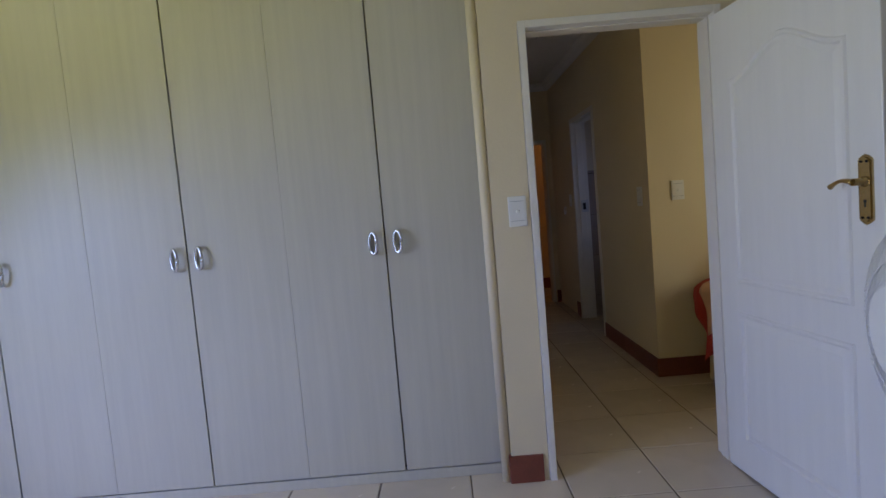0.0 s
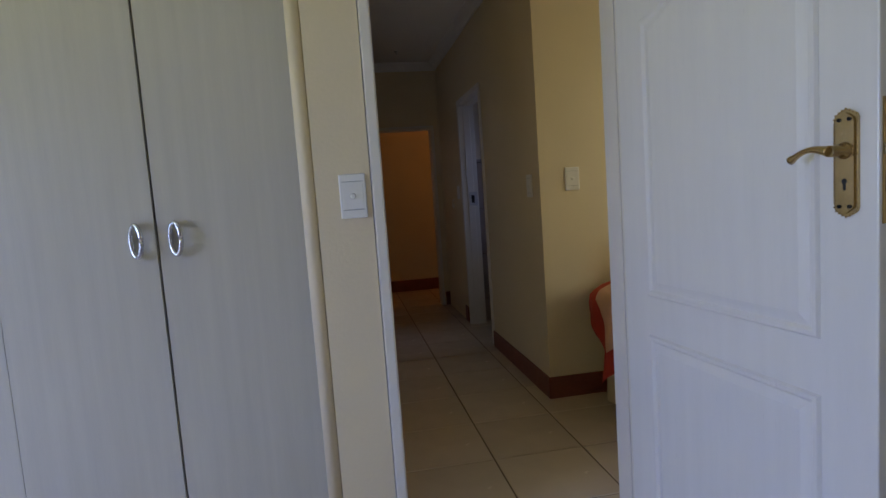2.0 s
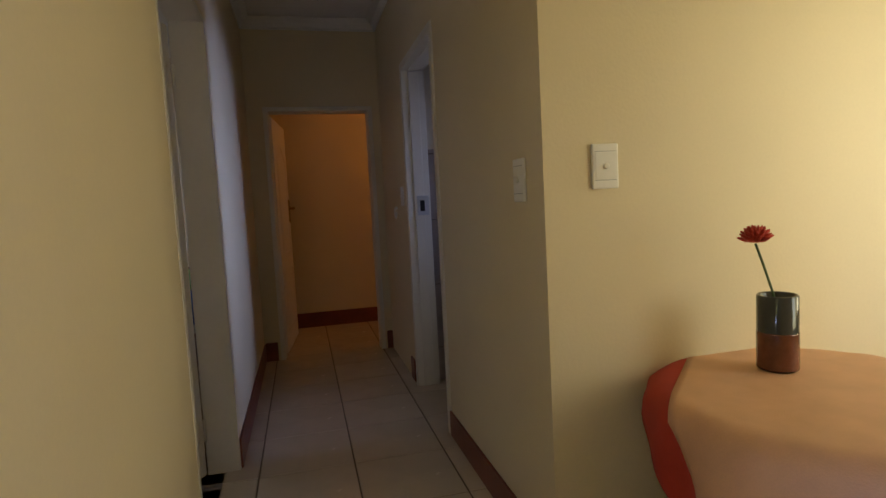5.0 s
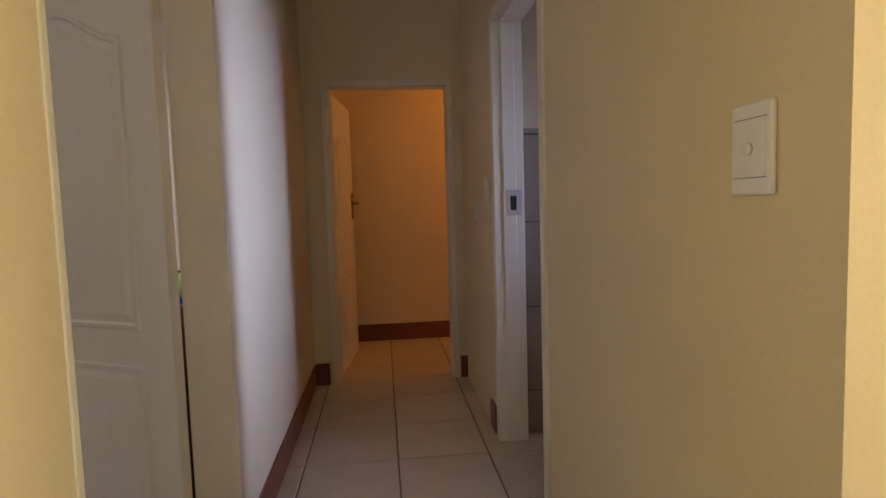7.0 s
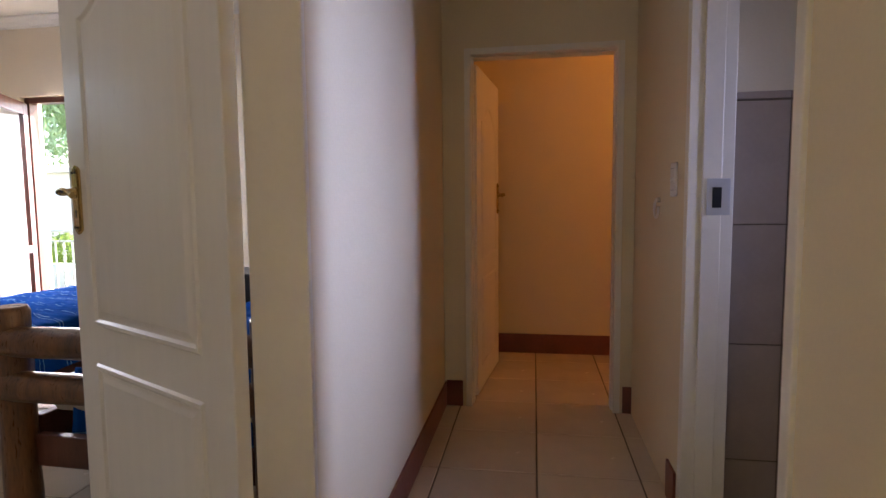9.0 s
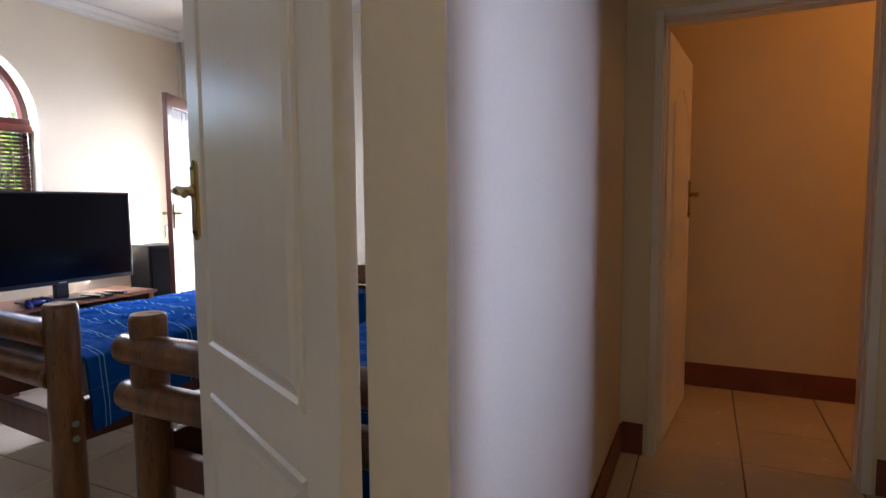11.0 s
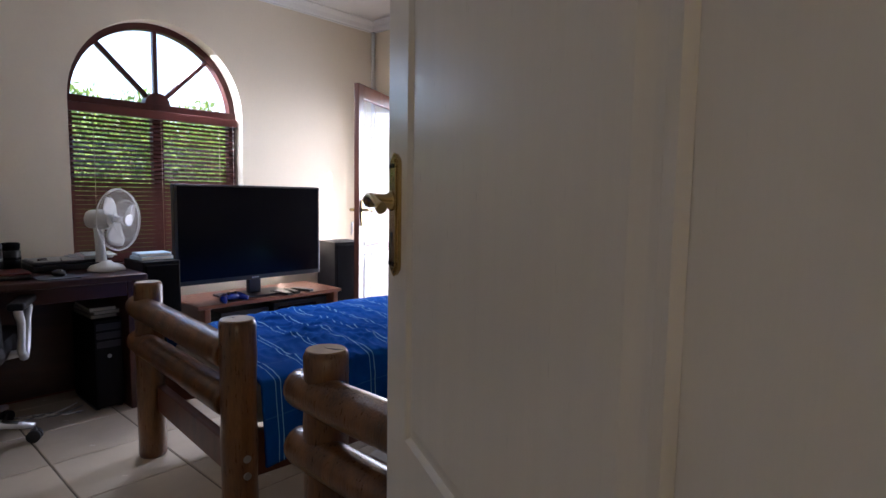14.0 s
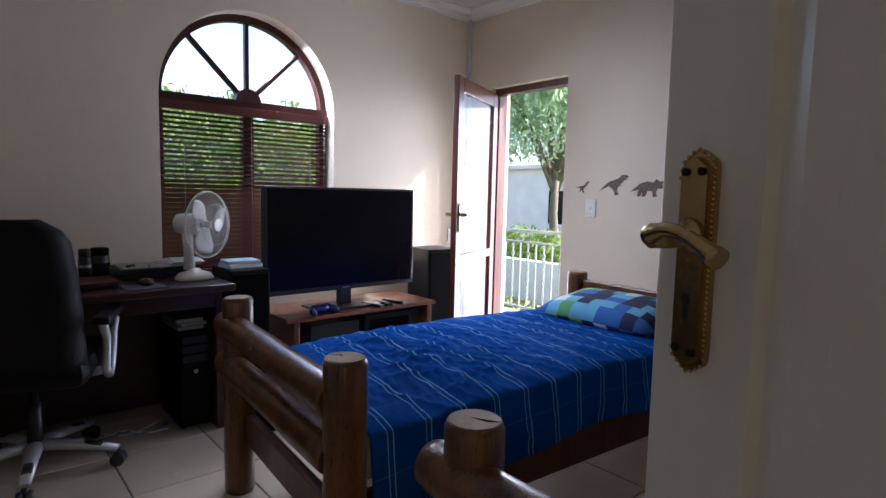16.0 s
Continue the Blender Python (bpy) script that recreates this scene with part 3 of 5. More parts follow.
def wire_fan(name, m, radius, label, height, base_r, badge_r=0.034, n=64, back=0.0):
    """A fan with a wire cage, three blades, a motor and a weighted foot; the cage looks along local -y at the given height."""
    f = thing(name, m, label, "fan")
    lathe_bm = B()
    lathe(lathe_bm, [(base_r, 0), (base_r, 0.012), (base_r * 0.85, 0.03), (base_r * 0.35, 0.045), (0.028, 0.055)], 28, Matrix.Translation((0, back, 0)))
    part("foot", lathe_bm, PLASTIC, f)
    part("stem", tube(B(), [(0, 0.03 + back, 0.05), (0, 0.035 + back, height * 0.5), (0, 0.04 + back, height - 0.03)], [0.03, 0.024, 0.028], 16), PLASTIC, f)
    head = Matrix.Translation((0, 0, height)) @ Matrix.Rotation(radians(90), 4, "X")
    bm = B()
    end = 0.14 + 0.55 * back
    lathe(bm, [(0.012, -end - 0.004), (0.036, -end), (0.052, -end + 0.014), (0.058, -end * 0.6), (0.05, -0.035)], 24, head)
    part("motor", bm, PLASTIC, f)
    bm = B()
    for k in range(n):
        a = 2 * math.pi * k / n
        c, s = math.cos(a), math.sin(a)
        for sgn, dep in ((1, 0.055), (-1, -0.045)):
            pts = [(0.03, dep), (radius * 0.5, dep * 0.95), (radius * 0.9, dep * 0.5), (radius, 0.0)]
            path = [(r * c, -d, height + r * s) for r, d in pts]
            tube(bm, path, 0.0011, 3, False)
    for r, d in ((radius, 0), (radius * 0.985, 0.012), (radius * 0.62, 0.05)):
        tube(bm, [(r * math.cos(2 * math.pi * k / 40), -d, height + r * math.sin(2 * math.pi * k / 40)) for k in range(41)], 0.003 if d == 0 else 0.0015, 6, False)
    part("cage", bm, PLASTIC, f, "white wire cage")
    bm = B()
    tube(bm, [(0, -0.050, height), (0, -0.062, height), (0, -0.066, height)], [badge_r, badge_r, badge_r * 0.9], 32)
    part("badge", bm, PLASTIC, f)
    bm = B()
    tube(bm, [(0, 0.03, height), (0, -0.03, height)], [0.022, 0.018], 16)
    hub = part("hub", bm, PLASTIC, f)
    for k in range(3):
        bm = B()
        rows = []
        for i in range(7):
            u = i / 6
            r = 0.018 + (radius * 0.86 - 0.018) * u
            half = 0.5 * (0.5 + 0.75 * math.sin(math.pi * min(1, 0.15 + 0.75 * u))) * (1 if u < 0.95 else 0.8)
            row = []
            for j in range(6):
                a = 2 * math.pi * k / 3 + 0.3 * u + (j / 5 - 0.5) * 2 * half
                row.append(bm.verts.new((r * math.cos(a), 0.012 - 0.024 * (j / 5), height + r * math.sin(a))))
            rows.append(row)
        for ra, rb in zip(rows, rows[1:]):
            for j in range(5):
                bm.faces.new((ra[j], ra[j + 1], rb[j + 1], rb[j])).smooth = True
        bm.normal_update()
        bmesh.ops.solidify(bm, geom=bm.faces[:], thickness=0.002)
        part("blade", bm, PLASTIC, hub)
    return f


wire_fan("standing_fan", pose(0.850, 0.862, 0, 0, 0, -105), 0.232, "white standing fan with a wire cage and broad round badge", 0.972, 0.2, 0.10, 104)

# ---- lobby: the dressed table ----
CLOTH_CREAM = material("cream_table_cloth", (0.68, 0.58, 0.40), 0.85, vary=0.1, scale=6, fine=250, bump=0.05)
CLOTH_RED = material("red_cloth", (0.42, 0.035, 0.018), 0.8, vary=0.2, scale=8, fine=250, bump=0.05)
CLOTH_PEACH = material("peach_organza", (0.66, 0.38, 0.22), 0.6, vary=0.12, scale=8, fine=250, bump=0.04)
TX, TY, TR, TZ = 1.925, 3.225, 0.35, 0.665


def drape(bm, keep, lift, rx, ry, n=48):
    """A cloth of 2 * rx by 2 * ry laid over the round table; what reaches past the rim hangs and flares at its corners."""
    grid = {}

    def vert(i, j):
        if (i, j) not in grid:
            x, y = -rx + 2 * rx * i / n, -ry + 2 * ry * j / n
            r, a = math.hypot(x, y), math.atan2(y, x)
            R = TR + 0.045 + lift
            if r <= R:
                p = (x, y, lift)
            else:
                d = r - R
                e = min(1, d / 0.12)
                s = R + 0.045 * min(1, d / 0.06) + d * (0.10 + 0.06 * math.sin(9 * a + 0.7) + 0.05 * math.sin(17 * a))
                p = (s * math.cos(a), s * math.sin(a), lift - d * (0.25 + 0.72 * e))
            grid[i, j] = bm.verts.new(p)
        return grid[i, j]

    for i in range(n):
        for j in range(n):
            u, v = rx * (1 - abs(-1 + 2 * (i + 0.5) / n)), ry * (1 - abs(-1 + 2 * (j + 0.5) / n))
            if keep(min(u, v)):
                bm.faces.new((vert(i, j), vert(i + 1, j), vert(i + 1, j + 1), vert(i, j + 1))).smooth = True
    bm.normal_update()
    bmesh.ops.solidify(bm, geom=bm.faces[:], thickness=0.002)
    return bm


tab = thing("round_table", pose(TX, TY, 0), "round side table hidden under its cloths", "table")
part("tabletop", lathe(B(), [(TR + 0.03, TZ - 0.03), (TR + 0.04, TZ - 0.02), (TR + 0.03, TZ - 0.006)], 32), MAHOG, tab)
part("pedestal", tube(B(), [(0, 0, 0), (0, 0, 0.03), (0, 0, 0.06), (0, 0, TZ - 0.03)], [0.16, 0.15, 0.04, 0.04], 16), MAHOG, tab)
cloth = thing("tablecloth", pose(TX, TY, 0), "cream tablecloth hanging in folds to the floor", "tablecloth")
bm = B()
rings = []
for k, (r, z) in enumerate(((0.02, TZ), (TR + 0.035, TZ), (TR + 0.045, TZ - 0.025), (TR + 0.01, TZ - 0.2), (TR + 0.015, 0.3), (TR + 0.02, 0.045))):
    rings.append([bm.verts.new(((r + (0.016 * max(0, k - 2) / 3) * math.sin(14 * a + 0.6 * math.sin(3 * a))) * math.cos(a), (r + (0.016 * max(0, k - 2) / 3) * math.sin(14 * a + 0.6 * math.sin(3 * a))) * math.sin(a), z)) for a in (2 * math.pi * i / 112 for i in range(112))])
for a, b in zip(rings, rings[1:]):
    for i in range(112):
        bm.faces.new((a[i], a[(i + 1) % 112], b[(i + 1) % 112], b[i])).smooth = True
bm.faces.new(rings[0])
part("skirt", bm, CLOTH_CREAM, cloth)
overlay = thing("table_overlay", pose(TX, TY, TZ + 0.002, 0, 0, -44), "peach overlay with a wide red border on the table", "overlay cloth")
part("border", drape(B(), lambda d: d < 0.15, 0.006, 0.475, 0.71), CLOTH_RED, overlay, "red cloth border")
part("centre", drape(B(), lambda d: d > 0.125, 0.008, 0.475, 0.71), CLOTH_PEACH, overlay, "peach organza centre")
vase = thing("flower_vase", pose(1.938, 3.40, TZ + 0.012), "straight dark glass vase with one red flower", "vase")
VASEGLASS = material("dark_grey_glass", (0.045, 0.05, 0.05), 0.08, vary=0.1, scale=15, fine=60, bump=0.0)
part("vase_body", lathe(B(), [(0.050, 0), (0.054, 0.006), (0.054, 0.212), (0.050, 0.216), (0.046, 0.212), (0.046, 0.10)], 28), VASEGLASS, vase)
part("vase_foot", lathe(B(), [(0.0545, 0.004), (0.0548, 0.01), (0.0548, 0.105), (0.0545, 0.11)], 28), material("brown_glass", (0.16, 0.055, 0.03), 0.12, vary=0.3, scale=12, fine=60, bump=0.0), vase, "red-brown lower glass band")
part("stem", tube(B(), [(0.01, 0, 0.11), (-0.015, 0, 0.22), (-0.05, 0, 0.31), (-0.078, -0.005, 0.365)], 0.0035, 8), material("flower_stem", (0.05, 0.09, 0.03), 0.6), vase, "thin green stem")
bm = B()
for k in range(34):
    a, e = 2.4 * k, 0.2 + 1.1 * (k / 34)
    d = Vector((math.cos(a) * math.cos(e), math.sin(a) * math.cos(e), math.sin(e)))
    tube(bm, [(0, 0, 0), d * 0.025, d * 0.048], [0.004, 0.009, 0.002], 5)
bmesh.ops.transform(bm, matrix=Matrix.Translation((-0.08, -0.008, 0.372)), verts=bm.verts)
part("blossom", bm, CLOTH_RED, vase, "many-petalled red blossom")

# small screw hooks in the passage ceiling
for hx, hy in ((0.85, 6.26), (0.83, 4.67)):
    hk = thing("ceiling_hook", pose(hx, hy, HP), "small dark screw hook in the passage ceiling", "hook", "ceiling hooks")
    part("rosette", tube(B(), [(0, 0, 0), (0, 0, -0.006)], 0.018, 16), STEEL, hk)
    part("hook", tube(B(), [(0, 0, -0.004), (0, 0, -0.02), (0.008, 0, -0.03), (0.016, 0, -0.022)], 0.003, 8), STEEL, hk)


# ---- bedroom B: window, blind and balcony door ----
GLASS = glass("window_glass")
win = thing("window_1", pose(0, 0, 0), "arched mahogany window with a sunburst fanlight", "window")
tagged(win, kind="structure")
FX0, FX1 = -4.02, -3.96


def arc_bar(bm, r0, r1, x0, x1, a0=0.0, a1=math.pi, n=28):
    for i in range(n):
        a, b = a0 + (a1 - a0) * i / n, a0 + (a1 - a0) * (i + 1) / n
        prism(bm, [(WC + r0 * math.cos(a), WZS + r0 * math.sin(a)), (WC + r1 * math.cos(a), WZS + r1 * math.sin(a)), (WC + r1 * math.cos(b), WZS + r1 * math.sin(b)), (WC + r0 * math.cos(b), WZS + r0 * math.sin(b))], 0, x0, x1)
    return bm


part("arched_head", arc_bar(B(), WR - 0.042, WR, FX0, FX1), WINWOOD, win)
for a, b in ((WY0, WY0 + 0.05), (WY1 - 0.05, WY1), (WC - 0.035, WC + 0.035)):
    part("stile", box(B(), FX0, FX1, a, b, WZ0, WZS, 0.004), WINWOOD, win)
part("transom", box(B(), FX0 - 0.01, FX1 + 0.015, WY0, WY1, WZS - 0.05, WZS + 0.03, 0.005), WINWOOD, win)
part("bottom_rail", box(B(), FX0, FX1, WY0 + 0.05, WY1 - 0.05, WZ0, WZ0 + 0.07, 0.004), WINWOOD, win)
for a in (45, 90, 135):
    bm = B()
    box(bm, FX0 + 0.01, FX1 - 0.01, -0.013, 0.013, 0.07, WR - 0.03, 0.003)
    bmesh.ops.transform(bm, matrix=Matrix.Translation((0, WC, WZS + 0.02)) @ Matrix.Rotation(radians(a - 90), 4, "X"), verts=bm.verts)
    part("glazing_bar", bm, WINWOOD, win)
bm = B()
prism(bm, [(WC + 0.082 * math.cos(math.pi * i / 16), WZS + 0.025 + 0.082 * math.sin(math.pi * i / 16)) for i in range(17)], 0, FX0 - 0.004, FX1 + 0.012)
part("sunburst_hub", bm, WINWOOD, win)
for a, b in ((WY0 + 0.05, WC - 0.035), (WC + 0.035, WY1 - 0.05)):
    p = part("pane", box(B(), -3.993, -3.989, a, b, WZ0 + 0.07, WZS - 0.05), GLASS, win)
    p.visible_shadow = False
bm = B()
prism(bm, [(WC + (WR - 0.04) * math.cos(math.pi * i / 24), WZS + 0.03 + (WR - 0.07) * math.sin(math.pi * i / 24)) for i in range(25)], 0, -3.993, -3.989)
p = part("pane", bm, GLASS, win)
p.visible_shadow = False
part("window_sill", box(B(), -3.955, -3.82, WY0 - 0.02, WY1 + 0.02, WZ0 - 0.03, WZ0 + 0.002, 0.006), WINWOOD, win)

blind = thing("venetian_blind", pose(0, 0, 0), "dark red wooden venetian blind with its slats open", "blind")
BX0 = -3.925
part("headrail", box(B(), BX0 - 0.02, BX0 + 0.025, WY0 + 0.012, WY1 - 0.012, WZS - 0.075, WZS - 0.02, 0.004), BLINDS, blind)
pitch_b, zb = 0.0285, WZS - 0.095
slat_bm = B()
box(slat_bm, -0.0135, 0.0135, WY0 + 0.02, WY1 - 0.02, -0.0012, 0.0012)
slat_mesh = mesh("slat", slat_bm, BLINDS)
k = 0
while zb > WZ0 + 0.05:
    s = new("slat", slat_mesh)
    s.parent = blind
    tilt = 37 + 40 * min(1, max(0, (1.33 - zb) / 0.11))
    s.matrix_basis = pose(BX0, 0, zb, 0, tilt + 2 * math.sin(k * 1.7), 0)
    zb -= pitch_b
    k += 1
part("bottom_bar", box(B(), BX0 - 0.014, BX0 + 0.014, WY0 + 0.02, WY1 - 0.02, WZ0 + 0.01, WZ0 + 0.028, 0.003), BLINDS, blind)
for y in (WY0 + 0.15, WC, WY1 - 0.15):
    part("ladder_cord", tube(B(), [(BX0 + 0.015, y, WZ0 + 0.02), (BX0 + 0.015, y, WZS - 0.07)], 0.0016, 6), material("cord_%d" % int(y * 100), (0.32, 0.22, 0.16), 0.8), blind, "thin blind cord")
part("pull_cord", tube(B(), [(BX0 + 0.03, WY1 - 0.05, 1.15), (BX0 + 0.03, WY1 - 0.05, WZS - 0.07)], 0.0016, 6), PLASTIC, blind, "pale pull cord")

# balcony doorway and its glazed leaf
bfr = thing("door_frame_5", pose(0, 0, 0), "stained mahogany frame of the balcony door", "door frame")
tagged(bfr, kind="structure")
DX0, DX1, DZ = -3.585, -2.838, 2.116
part("jamb", box(B(), DX0, DX0 + 0.045, YB + 0.05, YB + 0.14, 0, DZ, 0.003), MAHOG, bfr)
part("jamb", box(B(), DX1 - 0.012, DX1, YB + 0.07, YB + 0.14, 0, DZ, 0.003), MAHOG, bfr)
part("head", box(B(), DX0 + 0.045, DX1 - 0.012, YB + 0.05, YB + 0.14, DZ - 0.05, DZ, 0.003), MAHOG, bfr)
tip = (-3.206, 7.182)
hin = (DX0 + 0.03, YB + 0.02)
leafd = thing("door_4", pose(hin[0], hin[1], 0, 0, 0, ang(hin, tip)), "mahogany glazed balcony door standing open into the room", "door")
tagged(leafd, kind="structure")
LW = math.hypot(tip[0] - hin[0], tip[1] - hin[1])
for nm, b in (("stile", (0, 0.09, 0.012, 2.062)), ("stile", (LW - 0.09, LW, 0.012, 2.062)), ("rail", (0.09, LW - 0.09, 1.96, 2.062)), ("rail", (0.09, LW - 0.09, 0.012, 0.16)), ("rail", (0.09, LW - 0.09, 0.78, 0.84))):
    part(nm, box(B(), b[0], b[1], -0.02, 0.02, b[2], b[3], 0.004), MAHOG, leafd)
for z0, z1 in ((0.16, 0.78), (0.84, 1.96)):
    p = part("pane", box(B(), 0.09, LW - 0.09, -0.003, 0.003, z0, z1), GLASS, leafd)
    p.visible_shadow = False
for side in (1, -1):
    lever_set(leafd, LW - 0.045, 1.10, side * 0.02, side, -1, (0.034, 0.20))
bm = B()
tube(bm, [(LW - 0.045, -0.03, 1.03), (LW - 0.045, -0.055, 1.03)], 0.004, 8)
for k in range(3):
    box(bm, LW - 0.05 + 0.004 * k, LW - 0.042 + 0.004 * k, -0.056 - 0.003 * k, -0.054 - 0.003 * k, 0.95 - 0.01 * k, 1.03)
part("key_bunch", bm, STEEL, leafd, "small bunch of keys in the lock")


# ---- bedroom B: furniture ----
def log(bm, a, b, r, seed, seg=18, knots=True):
    """A barked and sanded pole, uneven along its length."""
    rnd = random.Random(seed)
    a, b = Vector(a), Vector(b)
    d = (b - a).normalized()
    side = Vector((1, 0, 0)) if abs(d.z) > 0.8 else Vector((0, 0, 1))
    n = 12
    pts, rad = [], []
    for i in range(n + 1):
        u = i / n
        pts.append(a.lerp(b, u) + side * rnd.uniform(-0.0015, 0.0015))
        rad.append(r * rnd.uniform(0.975, 1.025))
    rad[0] *= 0.90
    rad[-1] *= 0.90
    pts = [pts[0]] + [a.lerp(b, 0.02)] + pts[1:-1] + [a.lerp(b, 0.98)] + [pts[-1]]
    rad = [rad[0]] + [r] + rad[1:-1] + [r] + [rad[-1]]
    return tube(bm, pts, rad, seg)


DUVET = stripes("blue_striped_cotton", (0.003, 0.066, 0.31), (0.24, 0.50, 0.75), 0.135)
MATTRESS = material("mattress_ticking", (0.55, 0.52, 0.48), 0.9, vary=0.1, fine=200)


def duvet_mesh(w, l, top, drop, seed):
    """Bed cover: flat with soft wrinkles, hanging over both long sides."""
    bm = B()
    uv = bm.loops.layers.uv.new("cloth")
    nx, ny = 150, 210
    span = w + 2 * drop
    grid, coords = [], {}
    for j in range(ny + 1):
        row = []
        for i in range(nx + 1):
            s, v = -span / 2 + span * i / nx, l * j / ny
            e = w / 2
            wr = noise.noise(Vector((s * 3.1 + seed, v * 2.4, 0))) * 0.030 + noise.noise(Vector((s * 9 + v * 5, v * 6, seed))) * 0.018
            wr += 0.010 * math.sin(7 * s + 11 * v + 3 * noise.noise(Vector((s * 2, v * 2, seed + 4)))) * max(0, v / l - 0.25)
            wr *= 0.75
            ws, wv = s + 0.06 * noise.noise(Vector((s * 3, v * 3, seed + 20))), v + 0.06 * noise.noise(Vector((s * 3, v * 3, seed + 30)))
            crease = max(0, 0.22 - abs(noise.noise(Vector((ws * 4.0 + 1.8 * wv, wv * 3.4 - 1.2 * ws, seed + 9))))) / 0.22
            patch = min(1, max(0, 0.45 + 1.3 * noise.noise(Vector((s * 1.6, v * 1.3, seed + 40)))))
            g, q = ws * 0.82 + wv * 0.57, wv * 0.82 - ws * 0.57
            fine = (1 - abs(noise.noise(Vector((g * 3.2, q * 15, seed + 15))))) ** 7 + 0.7 * (1 - abs(noise.noise(Vector((ws * 3.0, wv * 21 + 4 * ws, seed + 23))))) ** 8
            wr = wr * 0.55 + (0.009 * crease ** 1.5 + 0.013 * fine) * patch * min(1, v * 2.5) + 0.004 * fine
            if abs(s) <= e:
                k = 1 - (abs(s) / e) ** 6
                p = (s, v, top + wr * (0.4 + 0.6 * k) - 0.022 * (abs(s) / e) ** 6 + 0.035 * max(0, 1 - v / 0.35) * 0 + 0.03 * math.sin(math.pi * v / l))
            else:
                d = abs(s) - e
                bulge = 0.018 + 0.02 * math.sin(9 * v + seed) * min(1, d * 4) + wr * 0.5
                p = (math.copysign(e + bulge * min(1, d * 6 + 0.15), s), v, top - 0.022 - d * (1 + 0.4 * math.exp(-(v / 0.4) ** 2)) + 0.008 * math.sin(3 * v + seed) * d + 0.03 * math.sin(math.pi * v / l))
            vv = bm.verts.new(p)
            coords[vv] = (s, v)
            row.append(vv)
        grid.append(row)
    for j in range(ny):
        for i in range(nx):
            f = bm.faces.new((grid[j][i], grid[j][i + 1], grid[j + 1][i + 1], grid[j + 1][i]))
            f.smooth = True
            for lp in f.loops:
                lp[uv].uv = coords[lp.vert]
    bm.normal_update()
    bmesh.ops.solidify(bm, geom=bm.faces[:], thickness=0.012)
    return bm


def log_bed(m, w, l, label, seed):
    """A pole bed: w between post centres, l from foot posts to head posts."""
    bed = thing("log_bed", m, label, "bed", "pole beds")
    r = 0.061
    for x, y, h in ((0, 0, 0.822), (w, 0, 0.816), (0, l, 0.80), (w, l, 0.80)):
        post = part("post", log(B(), (x, y, 0), (x, y, h), r, seed + x + 3 * y), LOG, bed)
        bm = B()
        tube(bm, [(x, y, h - 0.001), (x, y, h + 0.0015)], [r * 0.86, r * 0.84], 18)
        part("post_end", bm, LOGEND, post, "sawn end grain")
        a = seed * 1.3 + 2 * x + y
        bm = B()
        prism(bm, [(x - 0.01, y), (x + 0.028 * math.cos(a), y + 0.03 * math.sin(a) + 0.004), (x + 0.048 * math.cos(a + 0.4), y + 0.048 * math.sin(a + 0.4)), (x + 0.027 * math.cos(a + 0.1), y + 0.028 * math.sin(a + 0.1))], 2, h + 0.0016, h + 0.0021)
        part("crack", bm, VENEER, post, "dark drying crack")
    for k, z in enumerate((0.70, 0.535)):
        part("foot_rail", log(B(), (-0.10, -0.022, z), (w - 0.01, -0.022, z), 0.056, seed + 7 + k), LOG, bed)
    for z0, z1 in ((0.46, 0.60), (0.61, 0.755)):
        part("headboard_plank", box(B(), 0.04, w - 0.04, l - 0.018, l + 0.018, z0, z1, 0.006), LOG, bed, "flat varnished headboard plank")
    for x in (0.03, w - 0.03):
        part("side_board", box(B(), x - 0.02, x + 0.02, 0.05, l - 0.05, 0.24, 0.40, 0.006), MAHOG, bed)
    for y in (0.03, l - 0.03):
        part("end_board", box(B(), 0.05, w - 0.05, y - 0.02, y + 0.02, 0.22, 0.34, 0.006), MAHOG, bed)
    for x, y in ((0, 0), (w, 0)):
        for z in (0.29, 0.35):
            part("bolt_head", tube(B(), [(x + (0.05 if x else -0.05), y, z), (x + (0.064 if x else -0.064), y, z)], 0.013, 12), STEEL, bed, "dull steel bolt head")
    return bed


def on_bed(m, w, l, seed, what, start=0.08, hang=0.21, spread=None):
    mat_t = thing("mattress", m, "pale mattress on a pole bed", "mattress")
    part("mattress_body", box(B(), 0.06, w - 0.06, 0.08, l - 0.08, 0.40, 0.535, 0.03), MATTRESS, mat_t)
    cover = thing("duvet", m @ pose(w / 2 + (0.05 if spread else 0), start, -0.012 if spread else 0), what, "duvet")
    part("cover", duvet_mesh(spread or w + 0.01, l - 0.08 - start, 0.598, hang, seed), DUVET, cover)
    if spread:
        bm = B()
        uv = bm.loops.layers.uv.new("cloth")
        g = [[bm.verts.new((spread * (i / 40 - 0.5), 0.012 * math.sin(i * 0.9 + seed) * k / 8 - 0.004 * k, 0.585 - 0.034 * k)) for i in range(41)] for k in range(9)]
        for ra, rb in zip(g, g[1:]):
            for i in range(40):
                f = bm.faces.new((ra[i], rb[i], rb[i + 1], ra[i + 1]))
                f.smooth = True
                for lp in f.loops:
                    lp[uv].uv = (lp.vert.co.x, lp.vert.co.z)
        bm.normal_update()
        bmesh.ops.solidify(bm, geom=bm.faces[:], thickness=0.008)
        part("foot_drop", bm, DUVET, cover)


